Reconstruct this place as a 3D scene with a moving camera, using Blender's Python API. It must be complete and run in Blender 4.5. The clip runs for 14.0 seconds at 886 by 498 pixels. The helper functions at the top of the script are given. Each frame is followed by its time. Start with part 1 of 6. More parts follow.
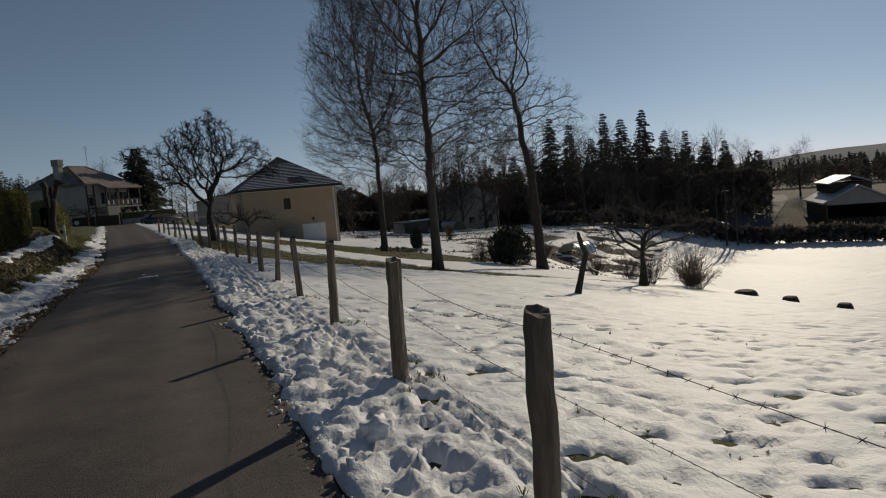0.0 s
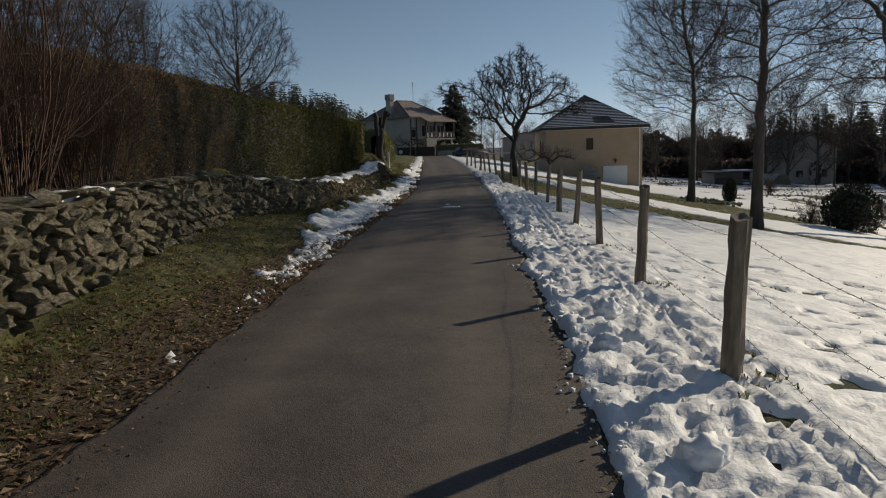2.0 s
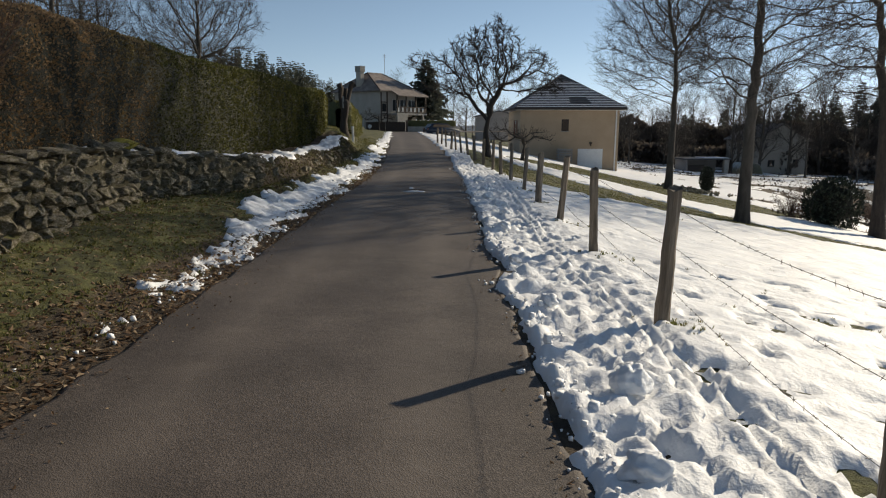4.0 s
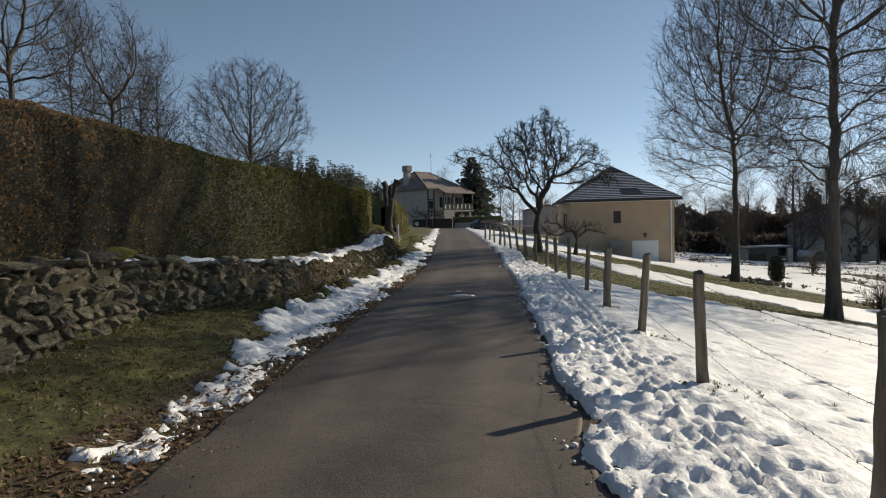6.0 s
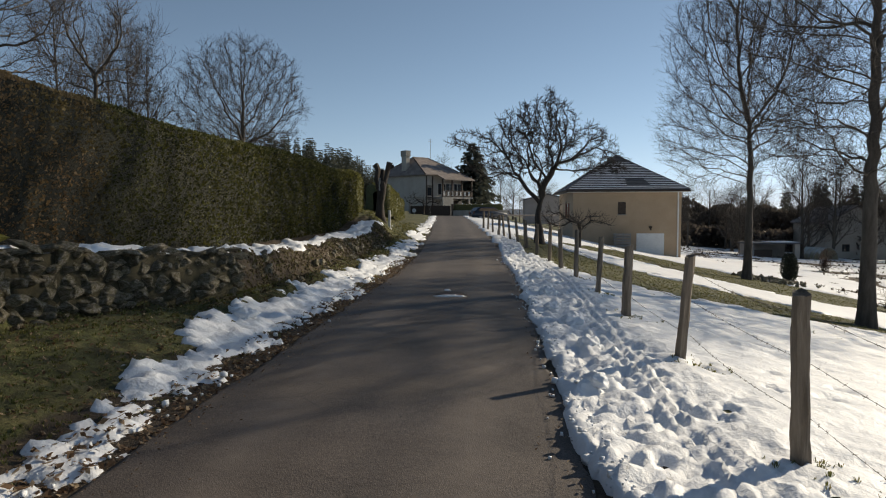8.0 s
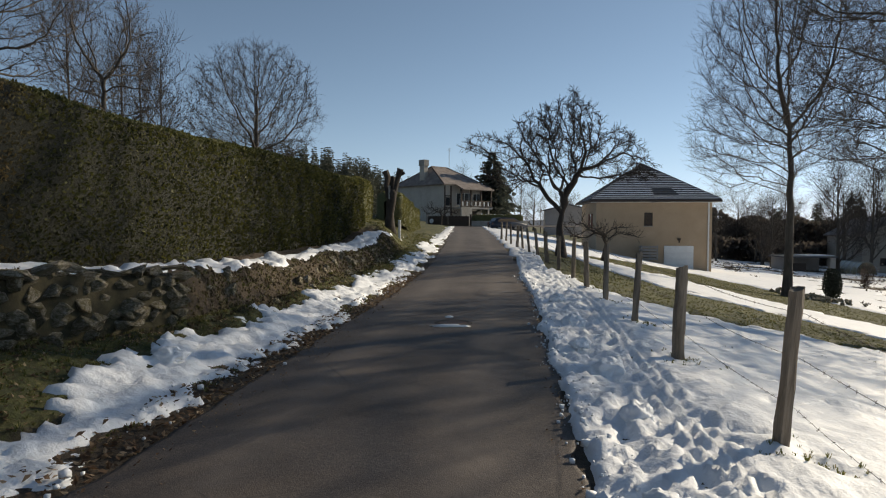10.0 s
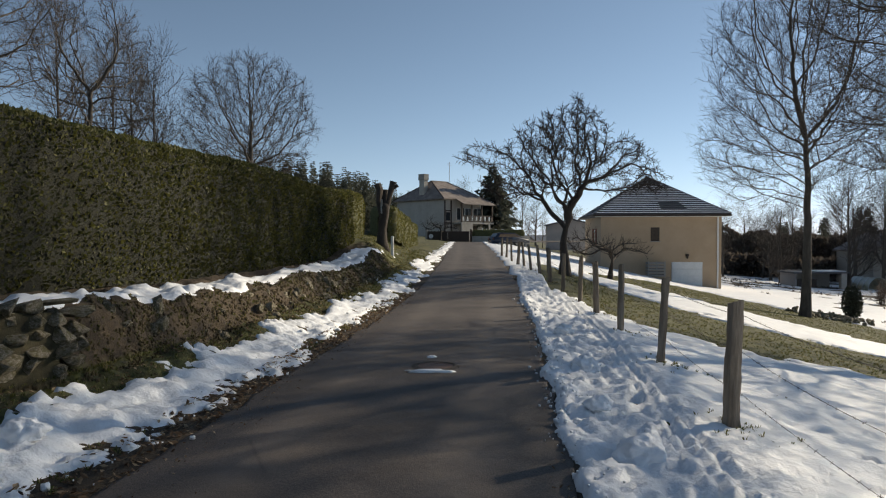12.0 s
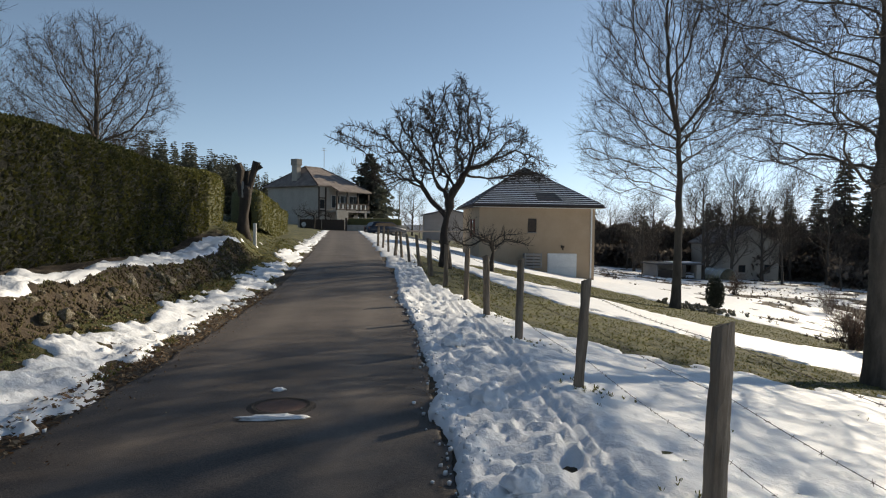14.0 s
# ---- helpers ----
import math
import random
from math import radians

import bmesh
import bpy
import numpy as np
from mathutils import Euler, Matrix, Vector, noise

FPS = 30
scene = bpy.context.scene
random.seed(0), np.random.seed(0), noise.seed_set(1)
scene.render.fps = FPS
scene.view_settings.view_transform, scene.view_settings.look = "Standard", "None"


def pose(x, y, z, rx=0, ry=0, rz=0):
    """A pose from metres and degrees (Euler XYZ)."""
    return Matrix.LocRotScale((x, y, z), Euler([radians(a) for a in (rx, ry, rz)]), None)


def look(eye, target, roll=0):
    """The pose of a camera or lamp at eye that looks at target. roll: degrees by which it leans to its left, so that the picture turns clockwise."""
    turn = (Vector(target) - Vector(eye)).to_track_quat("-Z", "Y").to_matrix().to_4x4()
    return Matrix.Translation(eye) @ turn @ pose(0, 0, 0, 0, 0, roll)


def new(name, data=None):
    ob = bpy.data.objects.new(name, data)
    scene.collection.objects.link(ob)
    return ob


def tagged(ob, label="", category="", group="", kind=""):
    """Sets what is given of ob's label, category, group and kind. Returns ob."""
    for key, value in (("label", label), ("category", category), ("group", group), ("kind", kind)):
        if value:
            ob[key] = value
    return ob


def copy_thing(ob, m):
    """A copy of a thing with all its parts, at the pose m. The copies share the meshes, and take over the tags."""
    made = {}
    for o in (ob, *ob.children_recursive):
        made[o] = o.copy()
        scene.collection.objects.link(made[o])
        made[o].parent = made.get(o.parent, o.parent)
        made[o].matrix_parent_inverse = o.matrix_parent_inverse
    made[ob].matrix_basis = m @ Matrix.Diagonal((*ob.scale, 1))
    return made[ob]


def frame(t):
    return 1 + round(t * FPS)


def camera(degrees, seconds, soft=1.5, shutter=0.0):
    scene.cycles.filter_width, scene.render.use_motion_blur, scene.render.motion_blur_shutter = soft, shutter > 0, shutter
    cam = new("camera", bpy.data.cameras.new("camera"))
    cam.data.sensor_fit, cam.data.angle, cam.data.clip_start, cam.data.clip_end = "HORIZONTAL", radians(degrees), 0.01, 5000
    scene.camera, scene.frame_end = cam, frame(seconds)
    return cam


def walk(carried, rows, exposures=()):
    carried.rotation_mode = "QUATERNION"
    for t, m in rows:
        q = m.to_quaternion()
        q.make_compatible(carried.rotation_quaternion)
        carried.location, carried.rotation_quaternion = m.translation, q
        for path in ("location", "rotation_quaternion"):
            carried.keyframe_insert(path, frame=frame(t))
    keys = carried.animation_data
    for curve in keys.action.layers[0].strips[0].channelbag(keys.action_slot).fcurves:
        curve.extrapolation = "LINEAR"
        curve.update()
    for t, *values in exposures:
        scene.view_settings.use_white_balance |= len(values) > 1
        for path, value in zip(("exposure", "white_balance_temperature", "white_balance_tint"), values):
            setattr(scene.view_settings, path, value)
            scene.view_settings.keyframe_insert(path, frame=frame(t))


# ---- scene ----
cam = camera(68.4, 14.0, soft=1.15)
PATH = [
    (0, (0.157, 0.075, 1.719), (0.191, 2.067, 1.543), -4.9),
    (0.5, (0.042, 0.189, 1.723), (-0.315, 2.153, 1.601), -2.4),
    (1, (-0.013, 0.357, 1.696), (-0.683, 2.236, 1.555), -2.3),
    (1.5, (-0.04, 0.76, 1.675), (-0.933, 2.541, 1.508), -2.9),
    (2, (-0.21, 1.212, 1.646), (-1.039, 3.008, 1.348), -2.0),
    (2.2, (-0.28, 1.413, 1.645), (-1.036, 3.222, 1.252), -2.0),
    (4.3, (-1.136, 3.67, 1.655), (-1.875, 5.495, 1.308), 0.3),
    (4.5, (-1.234, 3.872, 1.684), (-2.006, 5.703, 1.465), -0.0),
    (5, (-1.396, 4.333, 1.654), (-2.255, 6.134, 1.521), -0.6),
    (5.5, (-1.637, 4.725, 1.684), (-2.497, 6.528, 1.593), -0.3),
    (6, (-1.785, 5.178, 1.663), (-2.668, 6.97, 1.584), -1.5),
    (6.5, (-1.994, 5.686, 1.66), (-2.887, 7.472, 1.546), -0.4),
    (7, (-2.216, 6.281, 1.645), (-3.082, 8.078, 1.511), -1.2),
    (7.5, (-2.367, 6.84, 1.652), (-3.258, 8.625, 1.513), -0.8),
    (7.7, (-2.456, 7.039, 1.638), (-3.334, 8.831, 1.505), -0.2),
    (9.8, (-3.265, 9.405, 1.632), (-4.202, 11.171, 1.563), -0.2),
    (10, (-3.344, 9.6, 1.614), (-4.281, 11.365, 1.529), 0.1),
    (10.5, (-3.538, 10.09, 1.62), (-4.459, 11.865, 1.562), -0.0),
    (11, (-3.667, 10.56, 1.656), (-4.598, 12.329, 1.603), 0.7),
    (11.5, (-3.899, 11.058, 1.651), (-4.814, 12.835, 1.576), 1.0),
    (12, (-4.024, 11.475, 1.653), (-4.967, 13.238, 1.614), -0.0),
    (12.5, (-4.272, 11.975, 1.612), (-5.216, 13.736, 1.527), 1.2),
    (13, (-4.5, 12.514, 1.644), (-5.35, 14.322, 1.548), 0.0),
    (13.5, (-4.651, 12.998, 1.658), (-5.531, 14.792, 1.586), 0.0),
    (14, (-4.9, 13.56, 1.634), (-5.494, 15.468, 1.565), 0.8),
]
walk(cam, [(t, look(eye, target, roll)) for t, eye, target, roll in PATH],
     exposures=[(t, e, 7400, 10) for t, e in ((0, -1.0), (0.5, -1.0), (1.0, -0.9), (1.5, -0.75), (2.0, -0.5), (4.5, 0.1), (7.5, 0.1), (10.0, 0.15), (12.5, 0.3), (14.0, 0.32))])

def direction(bearing, elevation):
    b, e = radians(bearing), radians(elevation)
    return Vector((math.sin(b) * math.cos(e), math.cos(b) * math.cos(e), math.sin(e)))


# ---- sky, sun ----
SUN_BEARING, SUN_HEIGHT = 29.5, 22.2
world = bpy.data.worlds.new("sky")
world.use_nodes = True
scene.world = world
wn = world.node_tree
sky = wn.nodes.new("ShaderNodeTexSky")
sky.sky_type, sky.sun_disc = "NISHITA", False
sky.sun_elevation, sky.sun_rotation = radians(SUN_HEIGHT), radians(SUN_BEARING)
sky.air_density, sky.dust_density, sky.ozone_density = 1.0, 0.15, 1.6
sky.altitude = 500
wn.nodes["Background"].inputs["Strength"].default_value = 0.088
grey = wn.nodes.new("ShaderNodeRGBToBW")
wn.links.new(sky.outputs[0], grey.inputs[0])
tint = wn.nodes.new("ShaderNodeMix")
tint.data_type, tint.blend_type = "RGBA", "MULTIPLY"
tint.inputs[0].default_value = 1.0
wn.links.new(grey.outputs[0], tint.inputs[6])
tint.inputs[7].default_value = (0.52, 0.91, 1.62, 1)
clear = wn.nodes.new("ShaderNodeMix")
clear.data_type = "RGBA"
clear.inputs[0].default_value = 0.54
wn.links.new(sky.outputs[0], clear.inputs[6])
wn.links.new(tint.outputs[2], clear.inputs[7])
wn.links.new(clear.outputs[2], wn.nodes["Background"].inputs[0])
sun = new("sun", bpy.data.lights.new("sun", "SUN"))
sun.data.energy, sun.data.angle, sun.data.color = 4.2, radians(0.53), (1.0, 0.93, 0.80)
sun.matrix_basis = look((0, 0, 60), Vector((0, 0, 60)) - direction(SUN_BEARING, SUN_HEIGHT))


# ---- materials ----
class Shade:
    """A short way to write node materials."""

    def __init__(self, name, rough=0.8):
        self.mat = bpy.data.materials.new(name)
        self.mat.use_nodes = True
        self.t = self.mat.node_tree
        self.bsdf = self.t.nodes["Principled BSDF"]
        self.bsdf.inputs["Roughness"].default_value = rough
        self.coord = self.t.nodes.new("ShaderNodeTexCoord").outputs["Object"]

    def node(self, kind, **values):
        n = self.t.nodes.new("ShaderNode" + kind)
        for key, v in values.items():
            if key in n.inputs:
                n.inputs[key].default_value = v
        return n

    def link(self, a, b):
        self.t.links.new(a, b)

    def noise(self, scale, detail=4.0, rough=0.6, stretch=None, distort=0.0):
        n = self.node("TexNoise", Scale=scale, Detail=detail, Roughness=rough, Distortion=distort)
        src = self.coord
        if stretch:
            m = self.t.nodes.new("ShaderNodeMapping")
            m.inputs["Scale"].default_value = stretch
            self.link(src, m.inputs[0])
            src = m.outputs[0]
        self.link(src, n.inputs["Vector"])
        return n.outputs[0]

    def ramp(self, src, stops):
        n = self.t.nodes.new("ShaderNodeValToRGB")
        r = n.color_ramp
        while len(r.elements) < len(stops):
            r.elements.new(0.5)
        for e, (p, c) in zip(r.elements, stops):
            e.position = p
            e.color = (*c, 1) if isinstance(c, tuple) else (c, c, c, 1)
        self.link(src, n.inputs[0])
        return n.outputs[0]

    def mix(self, fac, a, b, mode="MIX"):
        n = self.t.nodes.new("ShaderNodeMix")
        n.data_type, n.blend_type = "RGBA", mode
        for at, v in ((0, fac), (6, a), (7, b)):
            if isinstance(v, bpy.types.NodeSocket):
                self.link(v, n.inputs[at])
            else:
                n.inputs[at].default_value = v if at == 0 else (*v, 1)
        return n.outputs[2]

    def colour(self, src):
        if isinstance(src, tuple):
            self.bsdf.inputs["Base Color"].default_value = (*src, 1)
        else:
            self.link(src, self.bsdf.inputs["Base Color"])
        return self

    def bump(self, src, strength=0.5, distance=0.02):
        n = self.node("Bump", Strength=strength, Distance=distance)
        self.link(src, n.inputs["Height"])
        if self.bsdf.inputs["Normal"].is_linked:
            self.link(self.bsdf.inputs["Normal"].links[0].from_socket, n.inputs["Normal"])
        self.link(n.outputs[0], self.bsdf.inputs["Normal"])
        return self

    def attribute(self, name):
        n = self.t.nodes.new("ShaderNodeAttribute")
        n.attribute_name = name
        return n.outputs["Fac"]

    def island(self):
        return self.t.nodes.new("ShaderNodeNewGeometry").outputs["Random Per Island"]

    def each(self):
        return self.t.nodes.new("ShaderNodeObjectInfo").outputs["Random"]


def two_tone(name, a, b, scale, rough=0.85, bump=0.4, distance=0.01, stretch=None, fine=None):
    s = Shade(name, rough)
    c = s.ramp(s.noise(scale, 5, 0.65, stretch), [(0.3, a), (0.7, b)])
    f = s.noise(fine or scale * 9, 3, 0.6, stretch)
    c = s.mix(0.35, c, s.ramp(f, [(0.3, 0.45), (0.7, 1.0)]), "MULTIPLY")
    s.colour(c).bump(f, bump, distance)
    return s.mat


def make_snow():
    s = Shade("snow", 0.65)
    c = s.ramp(s.noise(1.3, 5), [(0.3, (0.80, 0.81, 0.83)), (0.65, (0.89, 0.895, 0.90))])
    dirt = s.ramp(s.noise(9, 6, 0.75), [(0.62, 0.0), (0.74, 1.0)])
    c = s.mix(s.mix(1.0, dirt, s.attribute("dirt"), "MULTIPLY"), c, (0.16, 0.13, 0.09))
    s.colour(c).bump(s.noise(3.5, 4, 0.6), 0.12, 0.12).bump(s.noise(14, 4, 0.6), 0.45, 0.025).bump(s.noise(90, 3, 0.6), 0.35, 0.006)
    s.bsdf.inputs["Subsurface Weight"].default_value = 0.0
    return s.mat


def make_ground():
    s = Shade("ground_cover", 0.95)
    soil = s.ramp(s.noise(7, 6, 0.7), [(0.3, (0.030, 0.021, 0.014)), (0.6, (0.082, 0.057, 0.034)), (0.75, (0.085, 0.075, 0.026))])
    grass = s.ramp(s.noise(2.2, 6, 0.75), [(0.3, (0.044, 0.036, 0.014)), (0.5, (0.076, 0.080, 0.021)), (0.72, (0.165, 0.135, 0.055))])
    grass = s.mix(0.85, grass, s.ramp(s.noise(16, 6, 0.8), [(0.32, 0.3), (0.68, 1.6)]), "MULTIPLY")
    grass = s.mix(0.8, grass, s.ramp(s.noise(1.1, 6, 0.8, (1, 1, 1), 0.5), [(0.38, 0.35), (0.62, 1.3)]), "MULTIPLY")
    edge = s.mix(0.35, s.attribute("grass"), s.noise(5, 5, 0.7))
    c = s.mix(s.ramp(edge, [(0.42, 0.0), (0.55, 1.0)]), soil, grass)
    s.colour(c).bump(s.noise(35, 5, 0.7), 0.8, 0.03)
    return s.mat


def make_asphalt():
    s = Shade("asphalt", 0.75)
    base = s.ramp(s.noise(1.1, 5, 0.6), [(0.3, (0.060, 0.046, 0.038)), (0.7, (0.116, 0.092, 0.077))])
    grit = s.node("TexVoronoi", Scale=120.0)
    s.link(s.coord, grit.inputs["Vector"])
    c = s.mix(0.8, base, s.ramp(grit.outputs["Color"], [(0.2, 0.5), (0.9, 1.5)]), "MULTIPLY")
    worn = s.attribute("track")
    c = s.mix(s.mix(1.0, worn, s.ramp(s.noise(3, 5), [(0.2, 0.2), (0.7, 0.8)]), "MULTIPLY"), c, (0.155, 0.126, 0.105))
    c = s.mix(0.6, c, s.ramp(s.noise(0.55, 4, 0.7, (1, 1, 1), 0.6), [(0.35, 0.72), (0.62, 1.15)]), "MULTIPLY")
    crack = s.node("TexVoronoi", Scale=0.8)
    crack.feature = "DISTANCE_TO_EDGE"
    bend = s.mix(0.35, s.coord, s.t.nodes.new("ShaderNodeTexNoise").outputs["Color"], "ADD")
    s.link(bend, crack.inputs["Vector"])
    lines = s.ramp(crack.outputs["Distance"], [(0.0, 1.0), (0.012, 0.0)])
    seen = s.mix(1.0, lines, s.ramp(s.noise(0.7, 3), [(0.5, 0.0), (0.66, 0.45)]), "MULTIPLY")
    c = s.mix(seen, c, (0.022, 0.018, 0.016))
    s.colour(c).bump(grit.outputs["Distance"], 0.5, 0.004).bump(s.noise(9, 4), 0.3, 0.012)
    return s.mat


def make_foliage(name, a, b, brown=None):
    s = Shade(name, 0.7)
    c = s.ramp(s.island(), [(0.0, a), (1.0, b)])
    patch = s.noise(0.9, 4, 0.7)
    c = s.mix(0.5, c, s.ramp(patch, [(0.35, 0.45), (0.65, 1.4)]), "MULTIPLY")
    if brown:
        c = s.mix(s.ramp(s.attribute("brown"), [(0.25, 0.0), (0.75, 1.0)]), c, s.mix(s.island(), brown, tuple(v * 2.1 for v in brown)))
    s.colour(c)
    return s.mat


SNOW, GROUND, ASPHALT = make_snow(), make_ground(), make_asphalt()
BARK = two_tone("grey_bark", (0.050, 0.040, 0.032), (0.13, 0.11, 0.09), 6, 0.9, 0.8, 0.02, (1, 1, 0.25))
TWIG = two_tone("twig_bark", (0.040, 0.030, 0.025), (0.075, 0.056, 0.045), 3, 0.85)
DARK_BARK = two_tone("dark_bark", (0.028, 0.021, 0.017), (0.075, 0.058, 0.046), 8, 0.9, 0.8, 0.02, (1, 1, 0.3))
POST_WOOD = two_tone("weathered_post_wood", (0.10, 0.076, 0.054), (0.31, 0.25, 0.19), 9, 0.9, 0.9, 0.012, (1, 1, 0.12), 60)
WIRE = two_tone("rusty_wire", (0.08, 0.06, 0.05), (0.16, 0.125, 0.10), 30, 0.6)
THUJA = make_foliage("hedge_leaves", (0.034, 0.040, 0.010), (0.115, 0.112, 0.030), (0.18, 0.115, 0.058))
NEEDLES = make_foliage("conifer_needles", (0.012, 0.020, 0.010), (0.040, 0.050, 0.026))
# paler copy of the needles: distance haze is put into the base colour
HAZY_NEEDLES = make_foliage("hazed_conifer_needles", (0.055, 0.066, 0.052), (0.13, 0.135, 0.105))
HEDGE_GREEN = make_foliage("garden_hedge_leaves", (0.085, 0.092, 0.024), (0.22, 0.20, 0.06))
STONE = Shade("mossy_stone", 0.9)
_c = STONE.ramp(STONE.noise(5, 6, 0.7), [(0.28, (0.12, 0.095, 0.06)), (0.47, (0.32, 0.27, 0.20)), (0.62, (0.60, 0.55, 0.46))])
_c = STONE.mix(0.5, _c, STONE.ramp(STONE.each(), [(0.0, 0.65), (1.0, 1.25)]), "MULTIPLY")
_c = STONE.mix(STONE.ramp(STONE.noise(2.1, 5, 0.7), [(0.40, 0.0), (0.58, 0.9)]), _c, (0.125, 0.105, 0.036))
STONE.colour(_c).bump(STONE.noise(14, 6, 0.75), 1.0, 0.05)
STONE = STONE.mat
MOSS = two_tone("yellow_moss", (0.10, 0.10, 0.012), (0.28, 0.25, 0.03), 12, 0.95, 0.8, 0.02)
RENDER_WALL = two_tone("ochre_render", (0.43, 0.31, 0.20), (0.50, 0.37, 0.25), 0.8, 0.9, 0.2, 0.003, None, 60)
PALE_WALL = two_tone("pale_render", (0.42, 0.38, 0.33), (0.52, 0.48, 0.42), 0.7, 0.9, 0.2, 0.003, None, 60)
GREY_WALL = two_tone("grey_render", (0.30, 0.27, 0.24), (0.38, 0.34, 0.31), 0.7, 0.9, 0.2, 0.003, None, 60)
WHITE = two_tone("white_paint", (0.70, 0.70, 0.68), (0.80, 0.80, 0.78), 2, 0.5, 0.1, 0.002)
DARK_WOOD = two_tone("dark_stained_wood", (0.035, 0.022, 0.014), (0.075, 0.048, 0.032), 7, 0.7, 0.4, 0.004)
SLATE = two_tone("grey_roof_tile", (0.055, 0.055, 0.062), (0.10, 0.10, 0.11), 3, 0.6)
TILE = two_tone("brown_roof_tile", (0.13, 0.10, 0.085), (0.30, 0.25, 0.22), 1.3, 0.7)
METAL = two_tone("grey_metal", (0.30, 0.31, 0.32), (0.42, 0.43, 0.44), 3, 0.4)
CONCRETE = two_tone("concrete", (0.28, 0.26, 0.23), (0.40, 0.38, 0.34), 2, 0.9)
BRICK_RED = two_tone("brick_course", (0.20, 0.075, 0.045), (0.30, 0.12, 0.08), 4, 0.9)
GLASS = Shade("window_glass", 0.05)
GLASS.colour((0.03, 0.035, 0.04))
GLASS.bsdf.inputs["Specular IOR Level"].default_value = 0.9
GLASS = GLASS.mat
LEAF_LITTER = Shade("dead_leaves", 0.8)
LEAF_LITTER.colour(LEAF_LITTER.ramp(LEAF_LITTER.island(), [(0.0, (0.07, 0.038, 0.02)), (0.6, (0.20, 0.12, 0.065)), (1.0, (0.45, 0.34, 0.22))]))
LEAF_LITTER = LEAF_LITTER.mat
GRASS = Shade("grass_blades", 0.8)
GRASS.colour(GRASS.ramp(GRASS.island(), [(0.0, (0.06, 0.075, 0.018)), (0.6, (0.145, 0.150, 0.040)), (1.0, (0.36, 0.29, 0.14))]))
GRASS = GRASS.mat


def let_light_through(mat, share):
    """Thin leaves and blades pass on part of the light that falls on their far side."""
    nt = mat.node_tree
    bsdf, out = nt.nodes["Principled BSDF"], nt.nodes["Material Output"]
    thin, both = nt.nodes.new("ShaderNodeBsdfTranslucent"), nt.nodes.new("ShaderNodeMixShader")
    nt.links.new(bsdf.inputs["Base Color"].links[0].from_socket, thin.inputs["Color"])
    both.inputs[0].default_value = share
    nt.links.new(bsdf.outputs[0], both.inputs[1])
    nt.links.new(thin.outputs[0], both.inputs[2])
    nt.links.new(both.outputs[0], out.inputs["Surface"])


for leafy in (THUJA, GRASS, LEAF_LITTER, HEDGE_GREEN, HAZY_NEEDLES):
    let_light_through(leafy, 0.4)


# ---- building blocks ----
def turf_mesh(name, verts, faces, mats, smooth=True, which=None):
    """A mesh from arrays."""
    me = bpy.data.meshes.new(name)
    verts, faces = np.asarray(verts, np.float32), np.asarray(faces, np.int32)
    n, k = faces.shape
    me.vertices.add(len(verts))
    me.vertices.foreach_set("co", verts.ravel())
    me.loops.add(n * k)
    me.loops.foreach_set("vertex_index", faces.ravel())
    me.polygons.add(n)
    me.polygons.foreach_set("loop_start", np.arange(0, n * k, k, dtype=np.int32))
    me.polygons.foreach_set("use_smooth", np.full(n, smooth))
    for m in mats if isinstance(mats, (list, tuple)) else [mats]:
        me.materials.append(m)
    if which is not None:
        me.polygons.foreach_set("material_index", np.asarray(which, np.int32))
    me.update(calc_edges=True)
    return me


def part(name, bm, material, parent=None, label="", smooth=False):
    """One mesh object from a bmesh or a mesh."""
    if isinstance(bm, bmesh.types.BMesh):
        me = bpy.data.meshes.new(name)
        bm.to_mesh(me)
        bm.free()
        me.materials.append(material)
        if smooth:
            me.polygons.foreach_set("use_smooth", np.full(len(me.polygons), True))
    else:
        me = bm
    ob = new(name, me)
    ob.parent = parent
    return tagged(ob, label)


def box(bm, x0, x1, y0, y1, z0, z1, bevel=0.0, m=None):
    made = bmesh.ops.create_cube(bm, size=1)["verts"]
    for v in made:
        v.co = Vector(((x0 + x1) / 2 + v.co.x * (x1 - x0), (y0 + y1) / 2 + v.co.y * (y1 - y0), (z0 + z1) / 2 + v.co.z * (z1 - z0)))
    if bevel:
        edges = list({e for v in made for e in v.link_edges})
        out = bmesh.ops.bevel(bm, geom=edges, offset=bevel, segments=1, affect="EDGES")
        made = list({v for v in out["verts"]} | {v for v in made if v.is_valid})
    if m:
        bmesh.ops.transform(bm, matrix=m, verts=made)
    return made


def boxes(*sizes, bevel=0.0):
    bm = bmesh.new()
    for s in sizes:
        box(bm, *s, bevel=bevel)
    return bm


def prism(points, y0, y1):
    """A slab with the outline points in (x, z), from y0 to y1."""
    bm = bmesh.new()
    a = [bm.verts.new((x, y0, z)) for x, z in points]
    b = [bm.verts.new((x, y1, z)) for x, z in points]
    n = len(points)
    bm.faces.new(a)
    bm.faces.new(b[::-1])
    for i in range(n):
        bm.faces.new((a[i], b[i], b[(i + 1) % n], a[(i + 1) % n]))
    bmesh.ops.recalc_face_normals(bm, faces=bm.faces)
    return bm


def thing(name, m, label, category, group="", kind=""):
    ob = new(name)
    ob.matrix_basis = m
    return tagged(ob, label, category, group, kind)


